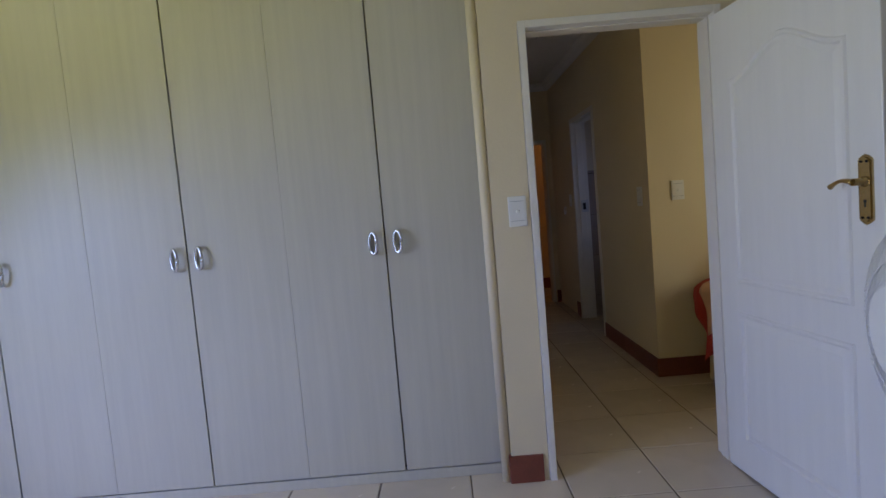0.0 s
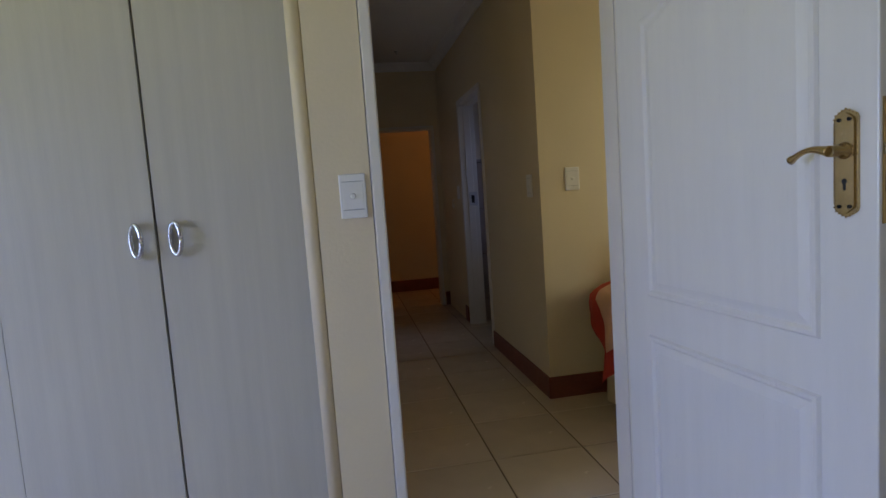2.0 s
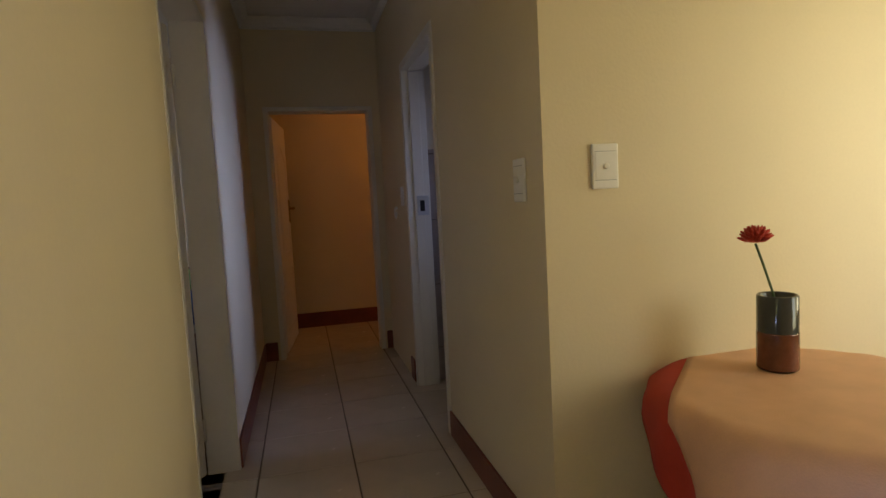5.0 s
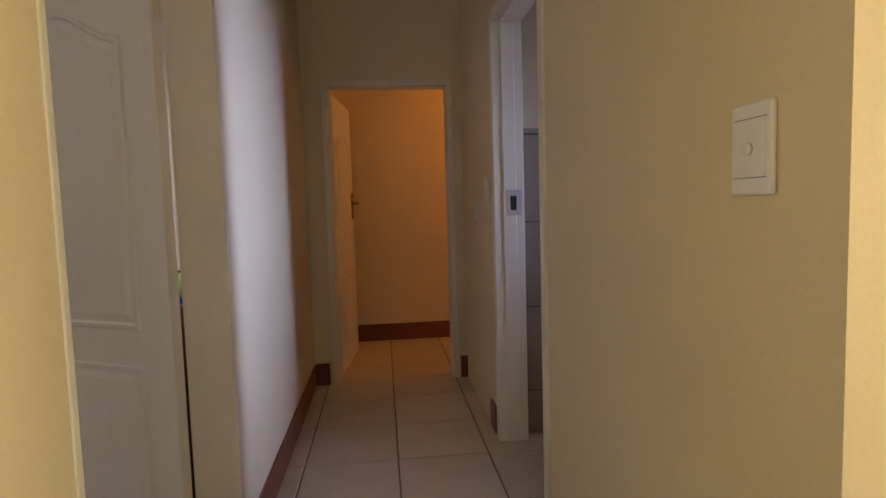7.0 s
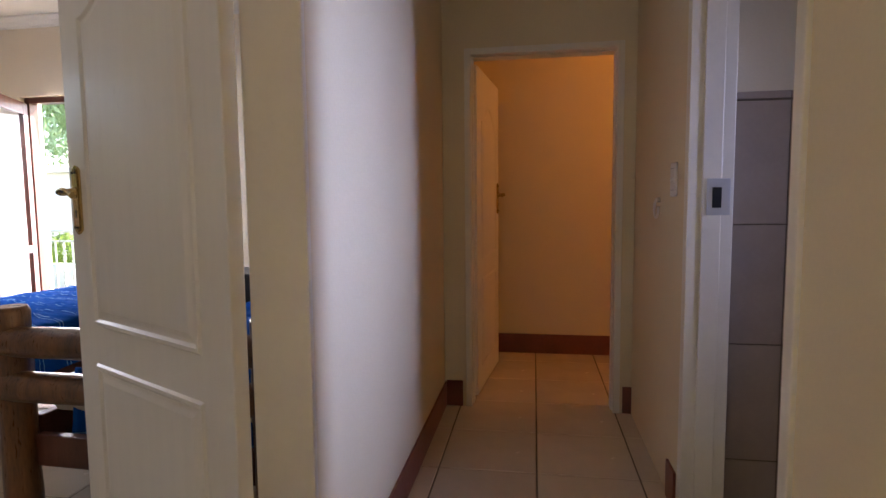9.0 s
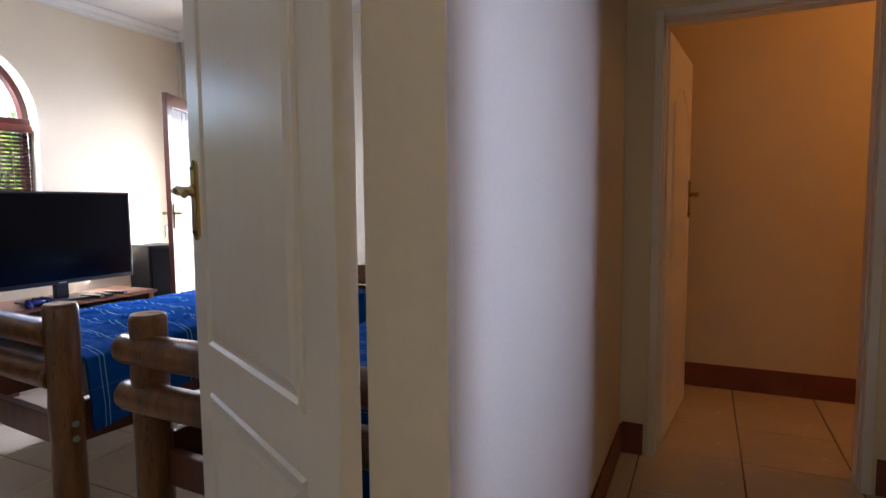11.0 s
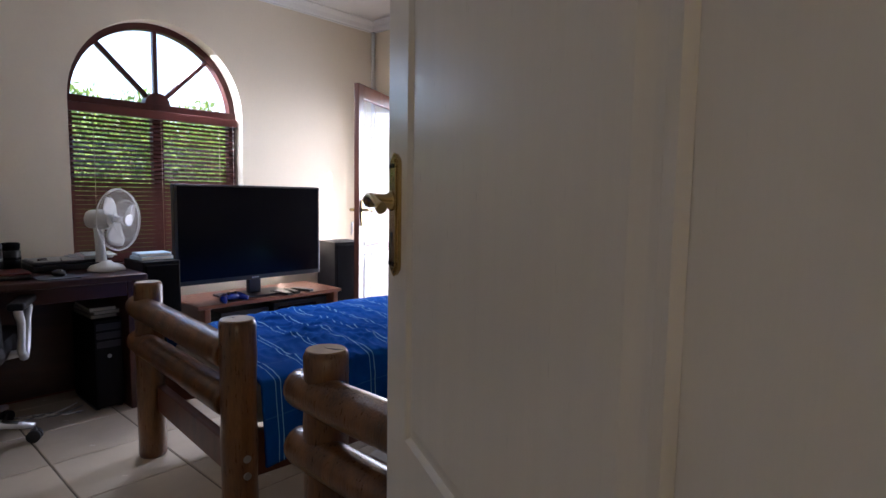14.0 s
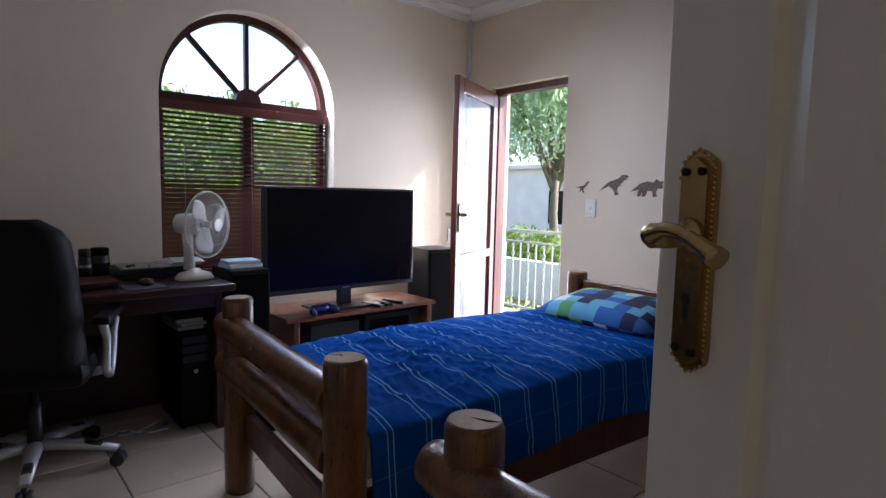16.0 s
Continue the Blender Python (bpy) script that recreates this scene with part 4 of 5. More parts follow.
M1 = pose(-2.60, 5.462, 0, 0, 0, -4.7)
log_bed(M1, 0.98, 2.09, "varnished pole bed with a blue striped cover", 1)
on_bed(M1, 0.98, 2.09, 2.0, "creased dark blue duvet with thin pale stripes")
SHEET = stripes("printed_sheet", (0.02, 0.16, 0.30), (0.10, 0.34, 0.16), 0.3)
sheet = thing("bed_sheet", M1 @ pose(0.48, 0.3, 0), "blue and green printed sheet hanging below the duvet", "bed sheet")
for sx in (-0.474, 0.474):
    bm = B()
    rows = [[bm.verts.new((sx + 0.006 * math.sin(8 * v + 3 * k), v, z + 0.012 * math.sin(4 * v + k))) for v in (1.68 * i / 40 for i in range(41))] for k, z in enumerate((0.34, 0.40, 0.46))]
    for ra, rb in zip(rows, rows[1:]):
        for i in range(40):
            bm.faces.new((ra[i], ra[i + 1], rb[i + 1], rb[i])).smooth = True
    bm.normal_update()
    bmesh.ops.solidify(bm, geom=bm.faces[:], thickness=0.003)
    part("hanging_edge", bm, SHEET, sheet)
M2 = pose(-1.094, 5.355, 0, 0, 0, -2.0)
log_bed(M2, 1.02, 2.09, "varnished pole bed standing behind the open door", 5)
on_bed(M2, 1.02, 2.09, 6.0, "dark blue striped duvet on the second bed", 0.10, 0.10, 0.80)

bedside = thing("bedside_cabinet", pose(-1.37, 7.66, 0), "low black bedside cabinet between the two beds", "cabinet")
part("body", box(B(), -0.20, 0.20, -0.20, 0.22, 0, 0.64, 0.004), BLACK, bedside)
part("top", box(B(), -0.215, 0.215, -0.215, 0.225, 0.64, 0.665, 0.005), BLACK, bedside)

PATCHES = [material("pillow_%s" % n, c, 0.85, vary=0.15, scale=8, fine=220, bump=0.05) for n, c in
           (("blue", (0.02, 0.13, 0.42)), ("green", (0.10, 0.34, 0.12)), ("sky", (0.13, 0.42, 0.62)), ("navy", (0.012, 0.02, 0.07)), ("lime", (0.28, 0.46, 0.10)), ("white", (0.62, 0.66, 0.66)))]


def pillow(m, w, d, h, seed, label, mats):
    p = thing("pillow", m, label, "pillow")
    bm = B()
    nx, ny = 18, 12
    rnd = random.Random(seed)
    for sgn in (1, -1):
        g = [[bm.verts.new(((u := -1 + 2 * i / nx) * w / 2 * (1 - 0.05 * (1 - abs(v := -1 + 2 * j / ny))), v * d / 2 * (1 - 0.06 * (1 - abs(u))), h / 2 + sgn * h / 2 * (max(0, 1 - u ** 4) * max(0, 1 - v ** 4)) ** 0.6 + 0.006 * noise.noise(Vector((u * 3, v * 3, seed)))))
              for i in range(nx + 1)] for j in range(ny + 1)]
        cell = {}
        for j in range(ny):
            for i in range(nx):
                f = bm.faces.new((g[j][i], g[j][i + 1], g[j + 1][i + 1], g[j + 1][i]))
                f.smooth = True
                key = (i // (2 + (j // 4) % 2), j // 2)
                if key not in cell:
                    cell[key] = rnd.choices(range(len(mats)), (5, 2, 4, 4, 0.7, 1.2)[:len(mats)])[0]
                f.material_index = cell[key]
    bmesh.ops.remove_doubles(bm, verts=bm.verts, dist=0.0005)
    ob = part("pillow_case", bm, mats[0], p)
    for mt in mats[1:]:
        ob.data.materials.append(mt)
    return p


pillow(M1 @ pose(0.50, 1.78, 0.60, 8, 0, 3), 0.68, 0.44, 0.15, 3, "plump pillow in a blue and green patchwork case", PATCHES)
pillow(M2 @ pose(0.52, 1.78, 0.60, 8, 0, 0), 0.66, 0.44, 0.15, 4, "lime green pillow on the second bed", [PATCHES[4], PATCHES[1]])

# television, stand and sound
tv = thing("television", pose(-3.42, 6.455, 0.541, 0, 0, 90), "large flat television with a dark glossy screen", "television")
part("bezel", box(B(), -0.535, 0.535, -0.018, 0.03, 0.109, 0.748, 0.006), BLACK, tv)
part("screen", box(B(), -0.515, 0.515, -0.021, -0.0165, 0.139, 0.733), SCREEN, tv)
part("badge", box(B(), -0.025, 0.025, -0.0195, -0.0175, 0.120, 0.126), STEEL, tv, "small grey badge bar")
part("neck", box(B(), -0.045, 0.045, -0.012, 0.028, 0.012, 0.119, 0.006), BLACK, tv)
part("foot", box(B(), -0.24, 0.24, -0.12, 0.12, 0, 0.014, 0.005), BLACK, tv)
stand = thing("tv_stand", pose(0, 0, 0), "low cherry television stand with rounded uprights", "tv stand")
part("top", box(B(), -3.72, -3.24, 5.98, 7.07, 0.515, 0.54, 0.008), CHERRY, stand)
for y in (6.03, 7.01):
    part("side", box(B(), -3.70, -3.26, y, y + 0.04, 0, 0.515, 0.008), CHERRY, stand)
part("shelf", box(B(), -3.68, -3.30, 6.07, 7.01, 0.228, 0.25, 0.004), CHERRY, stand)
amp = thing("amplifier", pose(-3.43, 6.74, 0.25, 0, 0, 90), "black amplifier on the stand's shelf", "amplifier")
part("case", box(B(), -0.22, 0.22, -0.15, 0.15, 0.01, 0.240, 0.005), BLACK, amp)
part("front", box(B(), -0.215, 0.215, -0.156, -0.150, 0.02, 0.232, 0.002), VENEER, amp)
part("display", box(B(), -0.19, 0.12, -0.158, -0.156, 0.13, 0.21), SCREEN, amp)
for x in (0.15, 0.185):
    part("knob", tube(B(), [(x, -0.155, 0.10), (x, -0.175, 0.10)], 0.014, 14), STEEL, amp)
box2 = thing("media_box", pose(-3.45, 6.33, 0.25, 0, 0, 90), "black audio unit on the stand's shelf", "media player")
part("case", box(B(), -0.17, 0.17, -0.14, 0.14, 0.008, 0.215, 0.004), BLACK, box2)
part("tray", box(B(), -0.09, 0.09, -0.1425, -0.14, 0.03, 0.05), STEEL, box2)
for x in (-0.15, 0.15):
    part("foot", tube(B(), [(x, -0.1, 0), (x, -0.1, 0.009)], 0.012, 10), BLACK, box2)
for y, x, a, nm in ((6.60, -3.31, 12, "slim black"), (6.69, -3.32, -6, "long black"), (6.78, -3.33, 20, "grey-keyed black")):
    rc = thing("remote_control", pose(x, y, 0.541, 0, 0, a), nm + " remote control lying on the stand", "remote control", "remotes")
    part("case", box(B(), -0.085, 0.085, -0.024, 0.024, 0, 0.018, 0.005), BLACK, rc)
    for k in range(5):
        part("button_row", box(B(), -0.065 + 0.026 * k, -0.052 + 0.026 * k, -0.015, 0.015, 0.0178, 0.020), STEEL, rc)
pad = thing("game_controller", pose(-3.30, 6.22, 0.541, 0, 0, 100), "blue translucent game controller on the stand", "game controller")
PADBLUE = material("blue_plastic", (0.006, 0.022, 0.20), 0.25, vary=0.3)
bm = B()
bmesh.ops.create_uvsphere(bm, u_segments=20, v_segments=10, radius=1, matrix=Matrix.Translation((0, 0, 0.028)) @ Matrix.Diagonal((0.075, 0.04, 0.026, 1)))
for s in (1, -1):
    tube(bm, [(s * 0.05, 0, 0.03), (s * 0.075, -0.03, 0.022), (s * 0.085, -0.065, 0.014)], [0.026, 0.022, 0.013], 12)
for f in bm.faces:
    f.smooth = True
part("shell", bm, PADBLUE, pad)
for s in (1, -1):
    part("thumb_stick", tube(B(), [(s * 0.028, -0.018, 0.045), (s * 0.028, -0.018, 0.058), (s * 0.028, -0.018, 0.062)], [0.008, 0.008, 0.012], 12), BLACK, pad)


GRILLE = material("black_speaker_cloth", (0.006, 0.006, 0.007), 0.9, vary=0.2, scale=8, fine=300, bump=0.03, spec=0.05)


def speaker(m, w, d, h, label):
    s = thing("floor_speaker", m, label, "speaker", "speakers")
    part("cabinet", box(B(), -w / 2, w / 2, -d / 2, d / 2, 0.012, h, 0.006), VENEER, s)
    part("grille", box(B(), -w / 2 + 0.01, w / 2 - 0.01, -d / 2 - 0.016, -d / 2, 0.06, h - 0.02, 0.006), GRILLE, s, "black cloth grille")
    for x in (-w / 2 + 0.03, w / 2 - 0.03):
        for y in (-d / 2 + 0.03, d / 2 - 0.03):
            part("foot", tube(B(), [(x, y, 0), (x, y, 0.014)], 0.012, 10), BLACK, s)
    return s


speaker(pose(-3.42, 5.79, 0, 0, 0, 90), 0.21, 0.30, 0.835, "tall black floor speaker with boxes on it")
speaker(pose(-3.60, 7.34, 0, 0, 0, 80), 0.27, 0.32, 0.86, "tall black floor speaker beside the balcony door")
for k, (w, d, h, dz, a) in enumerate(((0.15, 0.19, 0.022, 0.836, 4), (0.14, 0.18, 0.018, 0.8585, -3))):
    cs = thing("disc_case", pose(-3.42, 5.79, dz, 0, 0, a), "pale blue disc case lying on the speaker", "disc case", "disc cases")
    part("cover", box(B(), -w / 2, w / 2, -d / 2, d / 2, 0, h, 0.003), material("pale_blue_card_%d" % k, (0.40, 0.55, 0.66), 0.45, vary=0.1), cs)
    part("spine", box(B(), w / 2, w / 2 + 0.0015, -d / 2 + 0.004, d / 2 - 0.004, 0.003, h - 0.003), PLASTIC, cs)

# desk and what lies on it
desk = thing("desk", pose(0, 0, 0), "dark mahogany writing desk against the wall", "desk")
part("top", box(B(), -3.83, -3.19, 4.25, 5.68, 0.745, 0.782, 0.008), DESKWOOD, desk)
for y in (4.28, 5.60):
    part("side_panel", box(B(), -3.81, -3.27, y, y + 0.035, 0, 0.745, 0.004), DESKWOOD, desk)
part("apron", box(B(), -3.30, -3.275, 4.315, 5.60, 0.655, 0.745, 0.003), DESKWOOD, desk)
part("back_panel", box(B(), -3.80, -3.78, 4.315, 5.60, 0.03, 0.745), DESKWOOD, desk)
tower = thing("computer_tower", pose(-3.55, 5.52, 0, 0, 0, 90), "black computer tower standing under the desk", "computer")
part("case", box(B(), -0.072, 0.072, -0.19, 0.20, 0.012, 0.52, 0.006), GRILLE, tower)
part("front_panel", box(B(), -0.070, 0.070, -0.202, -0.19, 0.02, 0.515, 0.006), VENEER, tower)
for z in (0.36, 0.41, 0.46):
    part("drive_bay", box(B(), -0.062, 0.062, -0.205, -0.202, z, z + 0.036, 0.001), BLACK, tower)
part("power_button", tube(B(), [(0.0, -0.202, 0.31), (0.0, -0.207, 0.31)], 0.011, 14), STEEL, tower)
for x in (-0.058, 0.058):
    part("foot", box(B(), x - 0.012, x + 0.012, -0.17, 0.17, 0, 0.013), BLACK, tower)
for k in range(3):
    fol = thing("folder", pose(-3.555 + 0.012 * k, 5.515 + 0.006 * math.sin(k * 2.4), 0.5205 + 0.0225 * k, 0, 0, 90 + 3 * math.sin(k * 2.0)), "grey card folder lying on the computer tower", "folder", "folders on the tower")
    part("cover", box(B(), -0.068, 0.068, -0.16, 0.16, 0, 0.003, 0.001), material("grey_card_%d" % k, (0.11 + 0.03 * k, 0.11 + 0.03 * k, 0.12 + 0.03 * k), 0.7, vary=0.2), fol)
    part("sheets", box(B(), -0.064, 0.064, -0.157, 0.155, 0.003, 0.0185), material("file_paper_%d" % k, (0.34, 0.34, 0.33), 0.8, vary=0.25, scale=40), fol)
    part("cover", box(B(), -0.068, 0.068, -0.16, 0.16, 0.0185, 0.022, 0.001), material("grey_card_top_%d" % k, (0.12, 0.12, 0.13), 0.6, vary=0.2), fol)
wire_fan("desk_fan", pose(-3.385, 5.604, 0.783, 0, 0, 125), 0.174, "white desk fan with a wire cage on the desk", 0.292, 0.095, back=0.085)
lap = thing("laptop", pose(-3.45, 5.005, 0.783, 0, 0, 90), "closed dark laptop with a red lid edge", "laptop")
part("base", box(B(), -0.17, 0.17, -0.12, 0.12, 0.004, 0.022, 0.004), BLACK, lap)
part("lid", box(B(), -0.168, 0.168, -0.118, 0.118, 0.024, 0.034, 0.004), material("dark_red_lid", (0.10, 0.012, 0.012), 0.35), lap, "dark red lid")
matm = thing("mouse_mat", pose(-3.31, 5.275, 0.783, 0, 0, 90), "grey mouse mat with a dark rim", "mouse mat")
part("sheet", box(B(), -0.092, 0.092, -0.085, 0.085, 0, 0.004, 0.001), material("grey_foam", (0.10, 0.11, 0.13), 0.7, vary=0.3), matm)
mouse = thing("computer_mouse", pose(-3.345, 5.295, 0.7875, 0, 0, 100), "small black computer mouse on its mat", "mouse")
bm = B()
bmesh.ops.create_uvsphere(bm, u_segments=18, v_segments=10, radius=1, matrix=Matrix.Translation((0, 0, 0.014)) @ Matrix.Diagonal((0.03, 0.052, 0.02, 1)))
bmesh.ops.bisect_plane(bm, geom=bm.verts[:] + bm.edges[:] + bm.faces[:], plane_co=(0, 0, 0.0005), plane_no=(0, 0, -1), clear_outer=True)
bmesh.ops.holes_fill(bm, edges=bm.edges[:])
part("body", bm, BLACK, mouse)
part("wheel", tube(B(), [(-0.004, -0.03, 0.029), (0.004, -0.03, 0.029)], 0.007, 10), STEEL, mouse)
scan = thing("flatbed_scanner", pose(-3.685, 5.415, 0.783, 0, 0, 90), "black flatbed scanner with a pale lid on the desk", "scanner")
part("bed", box(B(), -0.19, 0.19, -0.125, 0.135, 0.004, 0.038, 0.006), BLACK, scan)
part("lid", box(B(), -0.187, 0.187, -0.123, 0.135, 0.040, 0.056, 0.006), BLACK, scan)
part("lid_plate", box(B(), -0.175, 0.175, -0.112, 0.125, 0.055, 0.0605, 0.002), material("grey_beige_plastic", (0.34, 0.34, 0.33), 0.4), scan, "pale grey lid plate")
for x in (-0.16, 0.16):
    part("foot", box(B(), x - 0.015, x + 0.015, -0.1, 0.1, 0, 0.005), BLACK, scan)
rnd = random.Random(8)
for k in range(4):
    pp = thing("paper_stack", pose(-3.675 + rnd.uniform(-0.015, 0.015), 5.53 + 0.015 * k, 0.8437 + 0.0055 * k, 0, 0, 88 + rnd.uniform(-11, 11)), "untidy sheaf of white papers on the scanner", "papers", "papers on the desk")
    part("sheets", box(B(), -0.08, 0.08, -0.125, 0.125, 0, 0.005, 0.001), material("paper_%d" % k, (0.50 + 0.05 * (k % 3), 0.53 + 0.04 * (k % 2), 0.56), 0.8, vary=0.1), pp)
pen = thing("pen", pose(-3.60, 5.37, 0.8477, 0, 0, 78), "black pen lying on the scanner's lid", "pen")
part("barrel", tube(B(), [(-0.002, -0.07, 0), (0, -0.064, 0), (0, 0.05, 0)], [0.0015, 0.004, 0.004], 10), BLACK, pen)
part("cap", tube(B(), [(0, 0.05, 0), (0, 0.072, 0)], [0.0045, 0.004], 10), STEEL, pen)
clip = thing("bulldog_clip", pose(-3.62, 5.285, 0.8437, 0, 0, 20), "small black clip on the scanner's lid", "clip")
part("spring", prism(B(), [(-0.016, 0), (0.016, 0), (0.005, 0.014), (-0.005, 0.014)], 1, -0.02, 0.02), BLACK, clip)
part("wire_arm", tube(B(), [(0.014, -0.012, 0.003), (0.040, -0.006, 0.008), (0.040, 0.006, 0.008), (0.014, 0.012, 0.003)], 0.0012, 6), STEEL, clip)
for k, (y, x, r, h) in enumerate(((5.085, -3.64, 0.029, 0.165), (5.165, -3.73, 0.046, 0.160), (5.02, -3.71, 0.030, 0.14))):
    c = thing("desk_canister", pose(x, y, 0.783), "small dark canister standing on the desk", "canister", "canisters")
    part("can", lathe(B(), [(0.001, 0), (r, 0), (r, h * 0.70), (r * 0.88, h * 0.75)], 20), BLACK, c)
    part("band", lathe(B(), [(r * 1.02, h * 0.42), (r * 1.03, h * 0.43), (r * 1.03, h * 0.50), (r * 1.02, h * 0.51)], 20), STEEL if k == 0 else GRILLE, c)
    part("lid", lathe(B(), [(r * 0.88, h * 0.75), (r * 0.96, h * 0.79), (r * 0.96, h * 0.97), (r * 0.8, h), (0.001, h)], 20), GRILLE if k else BLACK, c, "ribbed black lid")

# cables under the desk
for k in range(4):
    cab = thing("floor_cable", pose(0, 0, 0), "pale cable lying on the tiles under the desk", "cable", "floor cables")
    rnd = random.Random(k)
    pts = [(-3.45 + 0.06 * math.sin(i * 0.9 + k) - 0.02 * k, 4.95 + 0.055 * i + 0.02 * math.cos(i * 1.3 + k), 0.006 + 0.012 * max(0, math.sin(i * 0.7 + k))) for i in range(9)]
    part("flex", tube(B(), pts, 0.004, 7), PLASTIC if k % 2 else STEEL, cab)


# office chair
def office_chair(m):
    c = thing("office_chair", m, "black leather office chair with silver arms and star foot", "chair")
    part("gas_column", tube(B(), [(0, 0, 0.09), (0, 0, 0.30), (0, 0, 0.301), (0, 0, 0.42)], [0.03, 0.03, 0.02, 0.02], 16), BLACK, c)
    for k in range(5):
        a = 2 * math.pi * k / 5 + 0.48
        x, y = math.cos(a), math.sin(a)
        bm = B()
        tube(bm, [(0.03 * x, 0.03 * y, 0.125), (0.15 * x, 0.15 * y, 0.115), (0.335 * x, 0.335 * y, 0.075)], [0.036, 0.030, 0.021], 12)
        bmesh.ops.scale(bm, vec=(1, 1, 0.72), space=Matrix.Translation((0, 0, -0.09)), verts=bm.verts)
        spoke = part("spoke", bm, SILVER, c, "polished silver spoke")
        bm = B()
        for s in (-1, 1):
            px, py = -y * 0.016 * s, x * 0.016 * s
            tube(bm, [(0.335 * x + px * 0.3, 0.335 * y + py * 0.3, 0.03), (0.335 * x + px * 1.7, 0.335 * y + py * 1.7, 0.03)], 0.03, 16)
        tube(bm, [(0.335 * x, 0.335 * y, 0.03), (0.335 * x, 0.335 * y, 0.075)], 0.012, 8)
        part("castor", bm, BLACK, spoke, "black twin castor")
        bm = B()
        tube(bm, [(0.20 * x, 0.20 * y, 0.104), (0.27 * x, 0.27 * y, 0.091)], [0.024, 0.021], 12)
        bmesh.ops.scale(bm, vec=(1, 1, 0.8), space=Matrix.Translation((0, 0, -0.097)), verts=bm.verts)
        part("inlay", bm, BLACK, spoke, "black plastic inlay")
    bm = B()
    box(bm, -0.26, 0.26, -0.27, 0.25, 0.42, 0.54, 0.05)
    part("seat", bm, LEATHER, c)
    bm = B()
    rows = []
    for j in range(15):
        u = j / 14
        wd = 0.255 * (1 - 0.10 * u - 0.35 * max(0, u - 0.86) / 0.14 * max(0, u - 0.86) / 0.14)
        z = 0.50 + 0.63 * u
        yb = 0.23 + 0.13 * u - 0.05 * math.sin(math.pi * u)
        th = 0.05 * (1 - 0.6 * max(0, (u - 0.85) / 0.15)) + 0.012 * math.sin(6 * math.pi * u)
        ring = []
        for k in range(20):
            a = 2 * math.pi * k / 20
            ca, sa = math.cos(a), math.sin(a)
            ring.append(bm.verts.new((wd * math.copysign(abs(ca) ** 0.5, ca), yb + th * math.copysign(abs(sa) ** 0.8, sa) + 0.05 * abs(ca) ** 3 * -1, z)))
        rows.append(ring)
    for a, b in zip(rows, rows[1:]):
        for k in range(20):
            bm.faces.new((a[k], a[(k + 1) % 20], b[(k + 1) % 20], b[k])).smooth = True
    bm.faces.new(rows[0][::-1])
    bm.faces.new(rows[-1])
    part("backrest", bm, LEATHER, c)
    for s in (-1, 1):
        bm = B()
        # two flat bars that bow towards each other and meet under the seat
        for bar in ([(-0.10, 0.690), (-0.085, 0.655), (-0.035, 0.60), (-0.03, 0.54), (0.015, 0.47), (0.075, 0.435)], [(0.16, 0.690), (0.145, 0.655), (0.095, 0.61), (0.10, 0.54), (0.13, 0.48), (0.075, 0.435)]):
            tube(bm, [(s * 0.31, y, z) for y, z in bar], [0.019, 0.020, 0.018, 0.016, 0.018, 0.020], 10)
        tube(bm, [(s * 0.22, 0.06, 0.44), (s * 0.31, 0.06, 0.455)], 0.02, 10)
        arm = part("arm_frame", bm, SILVER, c, "silver arm frame")
        bm = B()
        box(bm, s * 0.31 - 0.035, s * 0.31 + 0.035, -0.12, 0.20, 0.68, 0.715, 0.012)
        part("arm_pad", bm, LEATHER, arm, "black padded armrest")
    return c


office_chair(pose(-3.32, 4.825, 0, 0, 0, -111))

structure("trim", tube(B(), [(XB + 0.022, YB - 0.022, 0.12), (XB + 0.022, YB - 0.022, H - 0.08)], 0.016, 14), PLASTIC, "white conduit pipe down the room corner", "conduit")

# dinosaur wall stickers, flat silhouettes
STICKER = material("brown_sticker_print", (0.13, 0.085, 0.06), 0.6, vary=0.5, scale=60, fine=200, bump=0)
SHAPES = {
    "runner": [(0, 0.52), (0.25, 0.50), (0.42, 0.58), (0.55, 0.60), (0.68, 0.72), (0.76, 0.92), (0.86, 1.0), (1.0, 0.92), (0.86, 0.88), (0.80, 0.70), (0.74, 0.56), (0.66, 0.48), (0.70, 0.36), (0.60, 0.40), (0.58, 0.24), (0.66, 0.04), (0.56, 0.0), (0.48, 0.24), (0.40, 0.10), (0.34, 0.12), (0.42, 0.36), (0.30, 0.42), (0.14, 0.46)],
    "tyrant": [(0, 0.22), (0.16, 0.48), (0.32, 0.66), (0.52, 0.76), (0.66, 0.84), (0.74, 0.98), (0.90, 1.0), (1.0, 0.90), (0.86, 0.82), (0.98, 0.78), (0.82, 0.74), (0.76, 0.62), (0.70, 0.54), (0.76, 0.44), (0.66, 0.48), (0.62, 0.36), (0.60, 0.22), (0.68, 0.06), (0.54, 0.0), (0.50, 0.22), (0.42, 0.34), (0.30, 0.46), (0.16, 0.36)],
    "horned": [(0, 0.30), (0.14, 0.52), (0.28, 0.76), (0.48, 0.88), (0.66, 0.82), (0.74, 1.0), (0.84, 0.86), (0.97, 0.92), (0.90, 0.70), (1.0, 0.56), (0.88, 0.46), (0.78, 0.48), (0.74, 0.24), (0.78, 0.02), (0.66, 0.0), (0.64, 0.32), (0.50, 0.36), (0.44, 0.04), (0.34, 0.0), (0.34, 0.34), (0.28, 0.02), (0.20, 0.02), (0.24, 0.42), (0.12, 0.34)],
}
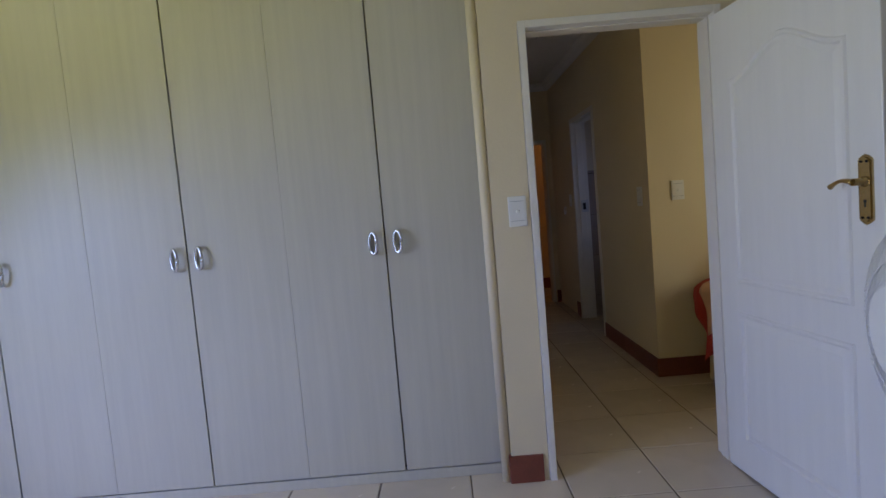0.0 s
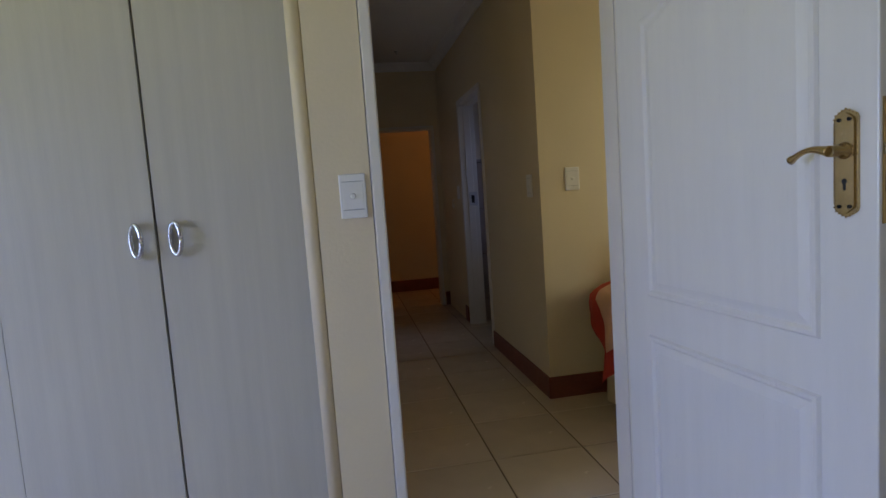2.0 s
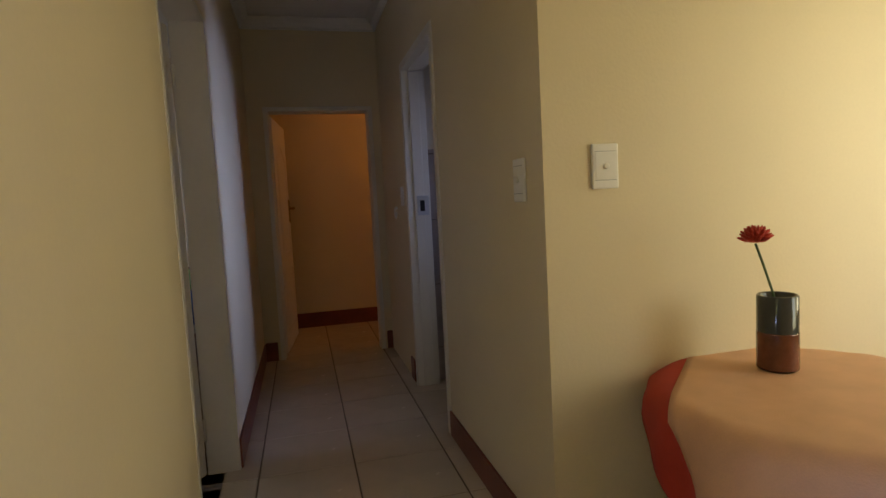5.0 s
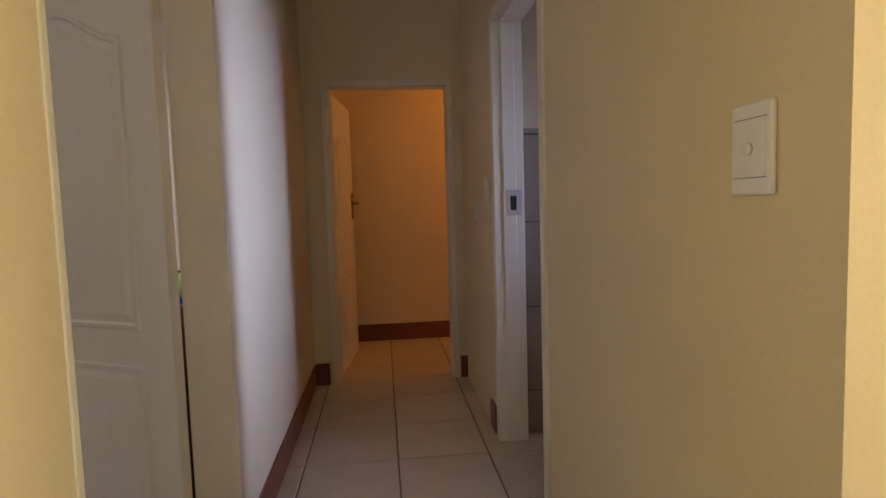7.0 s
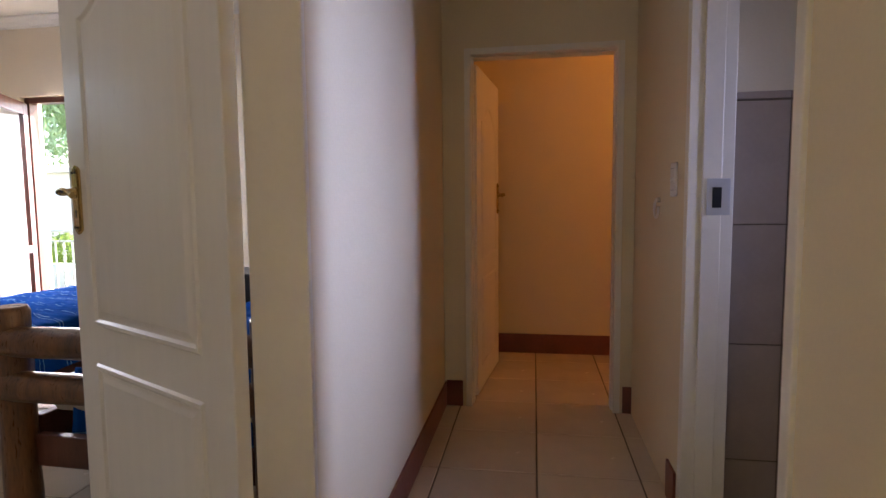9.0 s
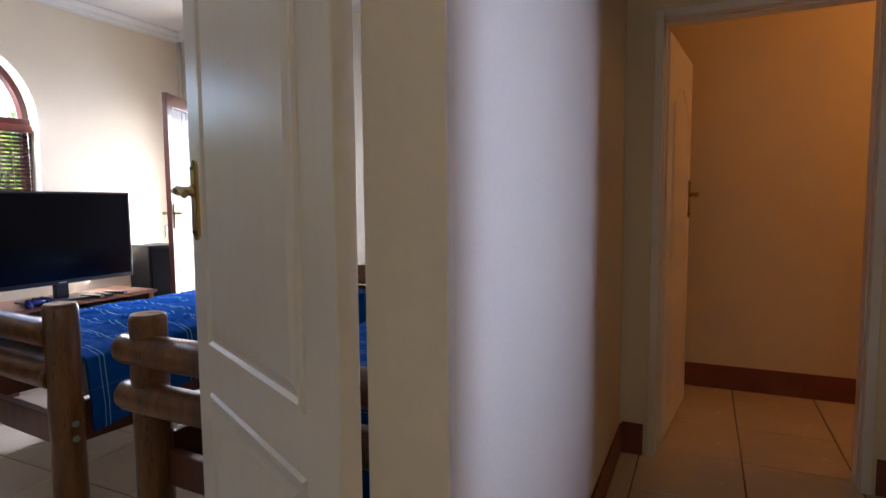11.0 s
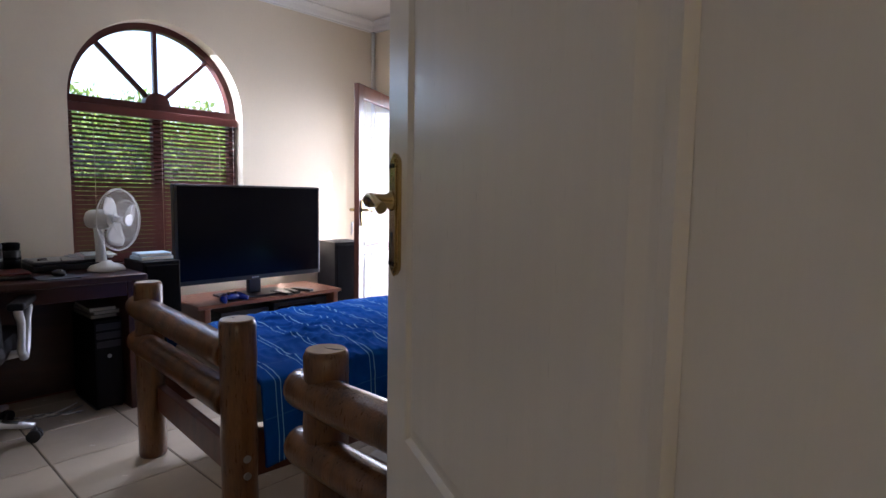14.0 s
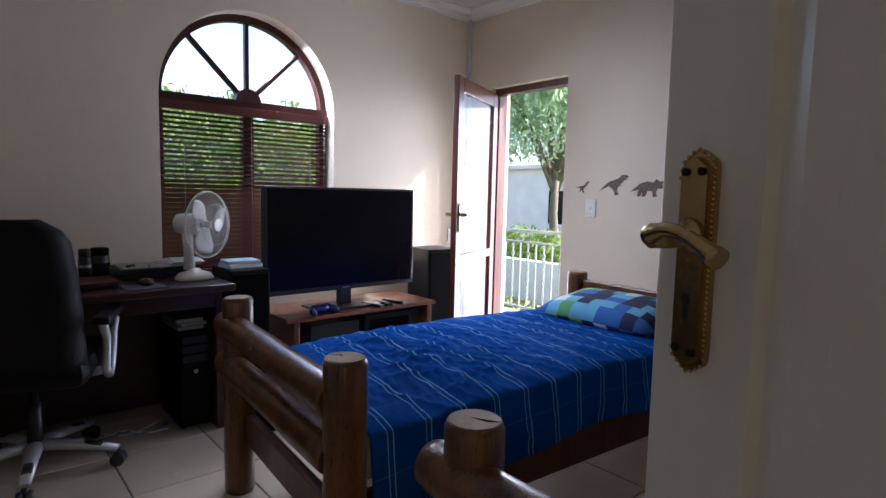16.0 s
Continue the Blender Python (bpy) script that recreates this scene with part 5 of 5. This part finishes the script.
for shape, x, z, w, h, words in (("runner", -2.745, 1.295, 0.135, 0.08, "small brown running dinosaur sticker on the wall"), ("tyrant", -2.535, 1.28, 0.215, 0.135, "brown two-legged dinosaur sticker on the wall"),
                                 ("horned", -2.305, 1.275, 0.235, 0.11, "brown horned dinosaur sticker on the wall"), ("tyrant", -1.79, 1.215, 0.22, 0.19, "brown dinosaur sticker above the second bed"), ("horned", -1.45, 1.25, 0.20, 0.13, "brown plated dinosaur sticker above the bedside cabinet")):
    st = tagged(part("wall_sticker", prism(B(), [(x + w * u, z + h * v) for u, v in SHAPES[shape]], 1, YB - 0.0035, YB - 0.001), STICKER), words, "sticker", "wall stickers")

# ---- outside ----
CONCRETE = material("balcony_tile", (0.36, 0.31, 0.25), 0.7, vary=0.2, scale=4, fine=60)
PLASTER = material("pink_plaster", (0.86, 0.73, 0.67), 0.85, vary=0.1, scale=2, fine=50, bump=0.03)
GRASS = material("lawn", (0.10, 0.14, 0.04), 0.9, vary=0.4, scale=3, fine=40, bump=0.1)
BARK = material("grey_bark", (0.20, 0.16, 0.12), 0.9, vary=0.4, scale=5, fine=30, bump=0.15, stretch=(5, 5, 1))


def foliage(name, color):
    """Leaves that also let light through."""
    m = material(name, color, 0.5, vary=0.5, scale=1.5, fine=9, bump=0)
    n, l = m.node_tree.nodes, m.node_tree.links
    tr, mx = n.new("ShaderNodeBsdfTranslucent"), n.new("ShaderNodeMixShader")
    tr.inputs[0].default_value = (color[0] * 2.2, color[1] * 2.1, color[2] * 1.6, 1)
    mx.inputs[0].default_value = 0.55
    l.new(n["Principled BSDF"].outputs[0], mx.inputs[1])
    l.new(tr.outputs[0], mx.inputs[2])
    l.new(mx.outputs[0], n["Material Output"].inputs[0])
    return m


LEAF = foliage("tree_leaf", (0.27, 0.35, 0.25))
HEDGE = foliage("hedge_leaf", (0.11, 0.17, 0.05))
RAILM = material("grey_green_painted_iron", (0.34, 0.38, 0.36), 0.4, vary=0.1)
structure("ground", box(B(), -400, 400, 8.13, 800, -0.62, -0.6), GRASS, "sunlit lawn beyond the balcony", "ground")
structure("ground_west", box(B(), -400, -4.35, -400, 8.13, -0.62, -0.6), GRASS, "sunlit lawn beside the house", "ground")
structure("balcony_floor", box(B(), -6.0, 0.5, 8.12, 9.42, -0.35, -0.03), CONCRETE, "pale tiled balcony floor", "balcony floor")
rail = thing("balcony_railing", pose(0, 9.30, -0.03), "grey-green wrought-iron balcony railing with twisted bars", "railing")
part("handrail", box(B(), -5.6, -1.4, -0.022, 0.022, 0.90, 0.935, 0.008), RAILM, rail)
part("top_rail", box(B(), -5.6, -1.4, -0.012, 0.012, 0.79, 0.81), RAILM, rail)
part("bottom_rail", box(B(), -5.6, -1.4, -0.012, 0.012, 0.06, 0.085), RAILM, rail)
for i in range(38):
    x = -5.55 + i * 0.11
    bm = B()
    if i % 2:
        for s in (0, math.pi):
            tube(bm, [(x + 0.012 * math.cos(s + k * 0.75) * (1 if 5 < k < 37 else 0.2), 0.012 * math.sin(s + k * 0.75), 0.085 + 0.705 * k / 42) for k in range(43)], 0.0065, 6)
    else:
        box(bm, x - 0.007, x + 0.007, -0.007, 0.007, 0.085, 0.79)
    part("baluster", bm, RAILM, rail)


def leaves(bm, centre, radius, count, size, rnd):
    for _ in range(count):
        while True:
            d = Vector((rnd.uniform(-1, 1), rnd.uniform(-1, 1), rnd.uniform(-1, 1)))
            if 0.2 < d.length < 1:
                break
        c = Vector(centre) + Vector((d.x * radius[0], d.y * radius[1], d.z * radius[2]))
        s = size * rnd.uniform(0.6, 1.3)
        m = Euler((rnd.uniform(0, 6), rnd.uniform(0, 6), rnd.uniform(0, 6))).to_matrix()
        vs = [bm.verts.new(c + m @ Vector(p)) for p in ((-s, 0, 0), (0, -s * 0.4, s * 0.15), (s, 0, 0), (0, s * 0.4, s * 0.15))]
        bm.faces.new((vs[0], vs[1], vs[2]))
        bm.faces.new((vs[0], vs[2], vs[3]))


def tree(m, height, seed, label, count=520, size=0.07):
    t = thing("tree", m, label, "tree")
    rnd = random.Random(seed)
    bm = B()
    top = Vector((0.0, 0, height * 0.38))
    tube(bm, [(0, 0, -0.05), (0.03, 0, height * 0.1), (-0.05, 0, height * 0.22), tuple(top)], [0.15, 0.115, 0.10, 0.085], 14)
    tips = []
    for k in range(13):
        a = 2 * math.pi * k / 13 + rnd.uniform(-0.3, 0.3)
        r, z = height * rnd.uniform(0.16, 0.34), height * rnd.uniform(0.46, 0.86)
        tipv = Vector((r * math.cos(a), r * math.sin(a), z))
        midv = top.lerp(tipv, 0.5) + Vector((rnd.uniform(-0.2, 0.2), rnd.uniform(-0.2, 0.2), 0.15))
        tube(bm, [tuple(top - Vector((0, 0, rnd.uniform(0, 0.7)))), tuple(midv), tuple(tipv)], [0.07, 0.04, 0.015], 8)
        tips += [tipv, midv + Vector((0.3 * math.cos(a), 0.3 * math.sin(a), 0.5))]
    part("trunk", bm, BARK, t, "forked grey trunk and limbs")
    bm = B()
    for c in tips:
        for _ in range(4):
            o = Vector((rnd.uniform(-0.6, 0.6), rnd.uniform(-0.6, 0.6), rnd.uniform(-0.35, 0.5)))
            leaves(bm, c + o, (0.80, 0.80, 0.62), count, size, rnd)
    part("crown", bm, LEAF, t, "loose green crown of small leaves")
    return t


tree(pose(-8.6, 15.2, -0.6), 6.8, 3, "green tree with a forked grey trunk on the lawn", 250, 0.075)
tree(pose(-13.4, 8.0, -0.6), 4.1, 8, "leafy green tree seen through the arched window", 130, 0.06)


def hedge(name, x0, x1, y0, y1, z0, z1, n, label, mat=HEDGE, size=0.06):
    rnd = random.Random(n)
    bm = B()
    steps = max(3, int(max(x1 - x0, y1 - y0) / 0.8))
    for i in range(steps):
        u = (i + 0.5) / steps
        c = (x0 + (x1 - x0) * u if x1 - x0 > y1 - y0 else (x0 + x1) / 2, y0 + (y1 - y0) * u if y1 - y0 >= x1 - x0 else (y0 + y1) / 2, (z0 + z1) / 2)
        leaves(bm, c, (max(0.55, (x1 - x0) / steps * 0.8) if x1 - x0 > y1 - y0 else (x1 - x0) / 2, max(0.55, (y1 - y0) / steps * 0.8) if y1 - y0 >= x1 - x0 else (y1 - y0) / 2, (z1 - z0) / 2 * rnd.uniform(0.9, 1.1)), n, size, rnd)
    return tagged(part(name, bm, mat), label, "hedge", "", "stuff")


hedge("hedge", -14, -2, 12.0, 13.0, -0.1, 0.74, 700, "clipped green hedge behind the railing")
hedge("hedge", -9.6, -8.2, 2.5, 11.5, -0.6, 2.75, 4200, "tall green shrubs outside the arched window")
hedge("hedge", -13.0, -11.4, 0.5, 14.5, -0.6, 3.05, 2600, "tall dark shrubs farther off in the garden", HEDGE, 0.09)
hedge("shrub", -6.2, -4.8, 9.9, 10.6, -0.6, -0.10, 400, "low yellow-green shrub below the balcony", material("lime_leaf", (0.22, 0.26, 0.03), 0.5, vary=0.4), 0.05)
structure("garden_wall", box(B(), -16, 1, 11.7, 11.9, -0.6, 0.21), material("white_plaster", (0.78, 0.77, 0.74), 0.85, vary=0.15), "low white garden wall under the hedge", "garden wall")
house = thing("neighbour_house", pose(0, 0, -0.6), "pale pink plastered house across the garden", "house")
part("wall", box(B(), -24, -6, 21, 28, 0, 2.9), PLASTER, house)
part("wall", box(B(), -15.5, -3, 23, 29, 0, 4.6), PLASTER, house)
bm = B()
box(bm, -24.2, -5.8, 20.8, 28.2, 2.9, 3.05)
part("roof", bm, PLASTER, house)
for x in (-13.4, -10.6, -8.2):
    w_ = part("window", box(B(), x, x + 1.0, 20.96, 21.02, 0.9, 2.1), SCREEN, house)
    part("sill", box(B(), x - 0.08, x + 1.08, 20.9, 21.02, 0.82, 0.9), PLASTIC, w_)


# ---- floor and wall tiles ----
PITCH = 0.434


def tile_mesh(name, w, d, h, mat, bevel=0.0035):
    bm = B()
    a, b = w / 2, d / 2
    lo = [bm.verts.new((x, y, -h)) for x, y in ((-a, -b), (a, -b), (a, b), (-a, b))]
    md = [bm.verts.new((x, y, -bevel)) for x, y in ((-a, -b), (a, -b), (a, b), (-a, b))]
    hi = [bm.verts.new((x, y, 0)) for x, y in ((-a + bevel, -b + bevel), (a - bevel, -b + bevel), (a - bevel, b - bevel), (-a + bevel, b - bevel))]
    for p, q in ((lo, md), (md, hi)):
        for i in range(4):
            bm.faces.new((p[i], p[(i + 1) % 4], q[(i + 1) % 4], q[i]))
    bm.faces.new(hi)
    return mesh(name, bm, mat)


floor_ob = bpy.data.objects["floor"]
full = tile_mesh("floor_tile", PITCH - 0.006, PITCH - 0.006, 0.006, TILE)


def lay(x_line, y_line, x0, x1, y0, y1):
    """Tiles whose middles lie in the stretch; their joints run through x_line and y_line."""
    i0, i1 = math.floor((x0 - x_line) / PITCH), math.ceil((x1 - x_line) / PITCH)
    j0, j1 = math.floor((y0 - y_line) / PITCH), math.ceil((y1 - y_line) / PITCH)
    for i in range(i0, i1):
        for j in range(j0, j1):
            x, y = x_line + (i + 0.5) * PITCH, y_line + (j + 0.5) * PITCH
            if x0 <= x <= x1 and y0 <= y <= y1:
                t = new("floor_tile", full)
                t.parent = floor_ob
                t.matrix_basis = pose(x, y, 0)


lay(0.804, 2.531, 0.10, 4.1, 2.40, 8.0)
lay(0.804, 2.531, -3.0, 2.05, -2.2, 2.40)
lay(-3.25, 5.10, -3.95, 0.02, 3.1, 8.05)

wt = bpy.data.objects["wall_bathroom_tiled"]
TW, TH = 0.20, 0.434
wtile = tile_mesh("wall_tile", TW - 0.004, TH - 0.004, 0.006, WTILE, 0.002)
top_tile = tile_mesh("border_tile", TW - 0.004, 0.024, 0.006, WTILE, 0.002)
gb = B()
box(gb, 1.47, 3.39, 5.7625, 5.7645, 0, 1.558)
g = part("tile_grout", gb, GROUT, wt)
x = 1.667 - TW
while x < 3.3:
    for k in range(4):
        t = new("wall_tile", wtile)
        t.parent = wt
        t.matrix_basis = pose(x + TW / 2, 5.757, 1.527 - TH * (k + 0.5), 90, 0, 0)
    t = new("border_tile", top_tile)
    t.parent = wt
    t.matrix_basis = pose(x + TW / 2, 5.757, 1.545, 90, 0, 0)
    x += TW
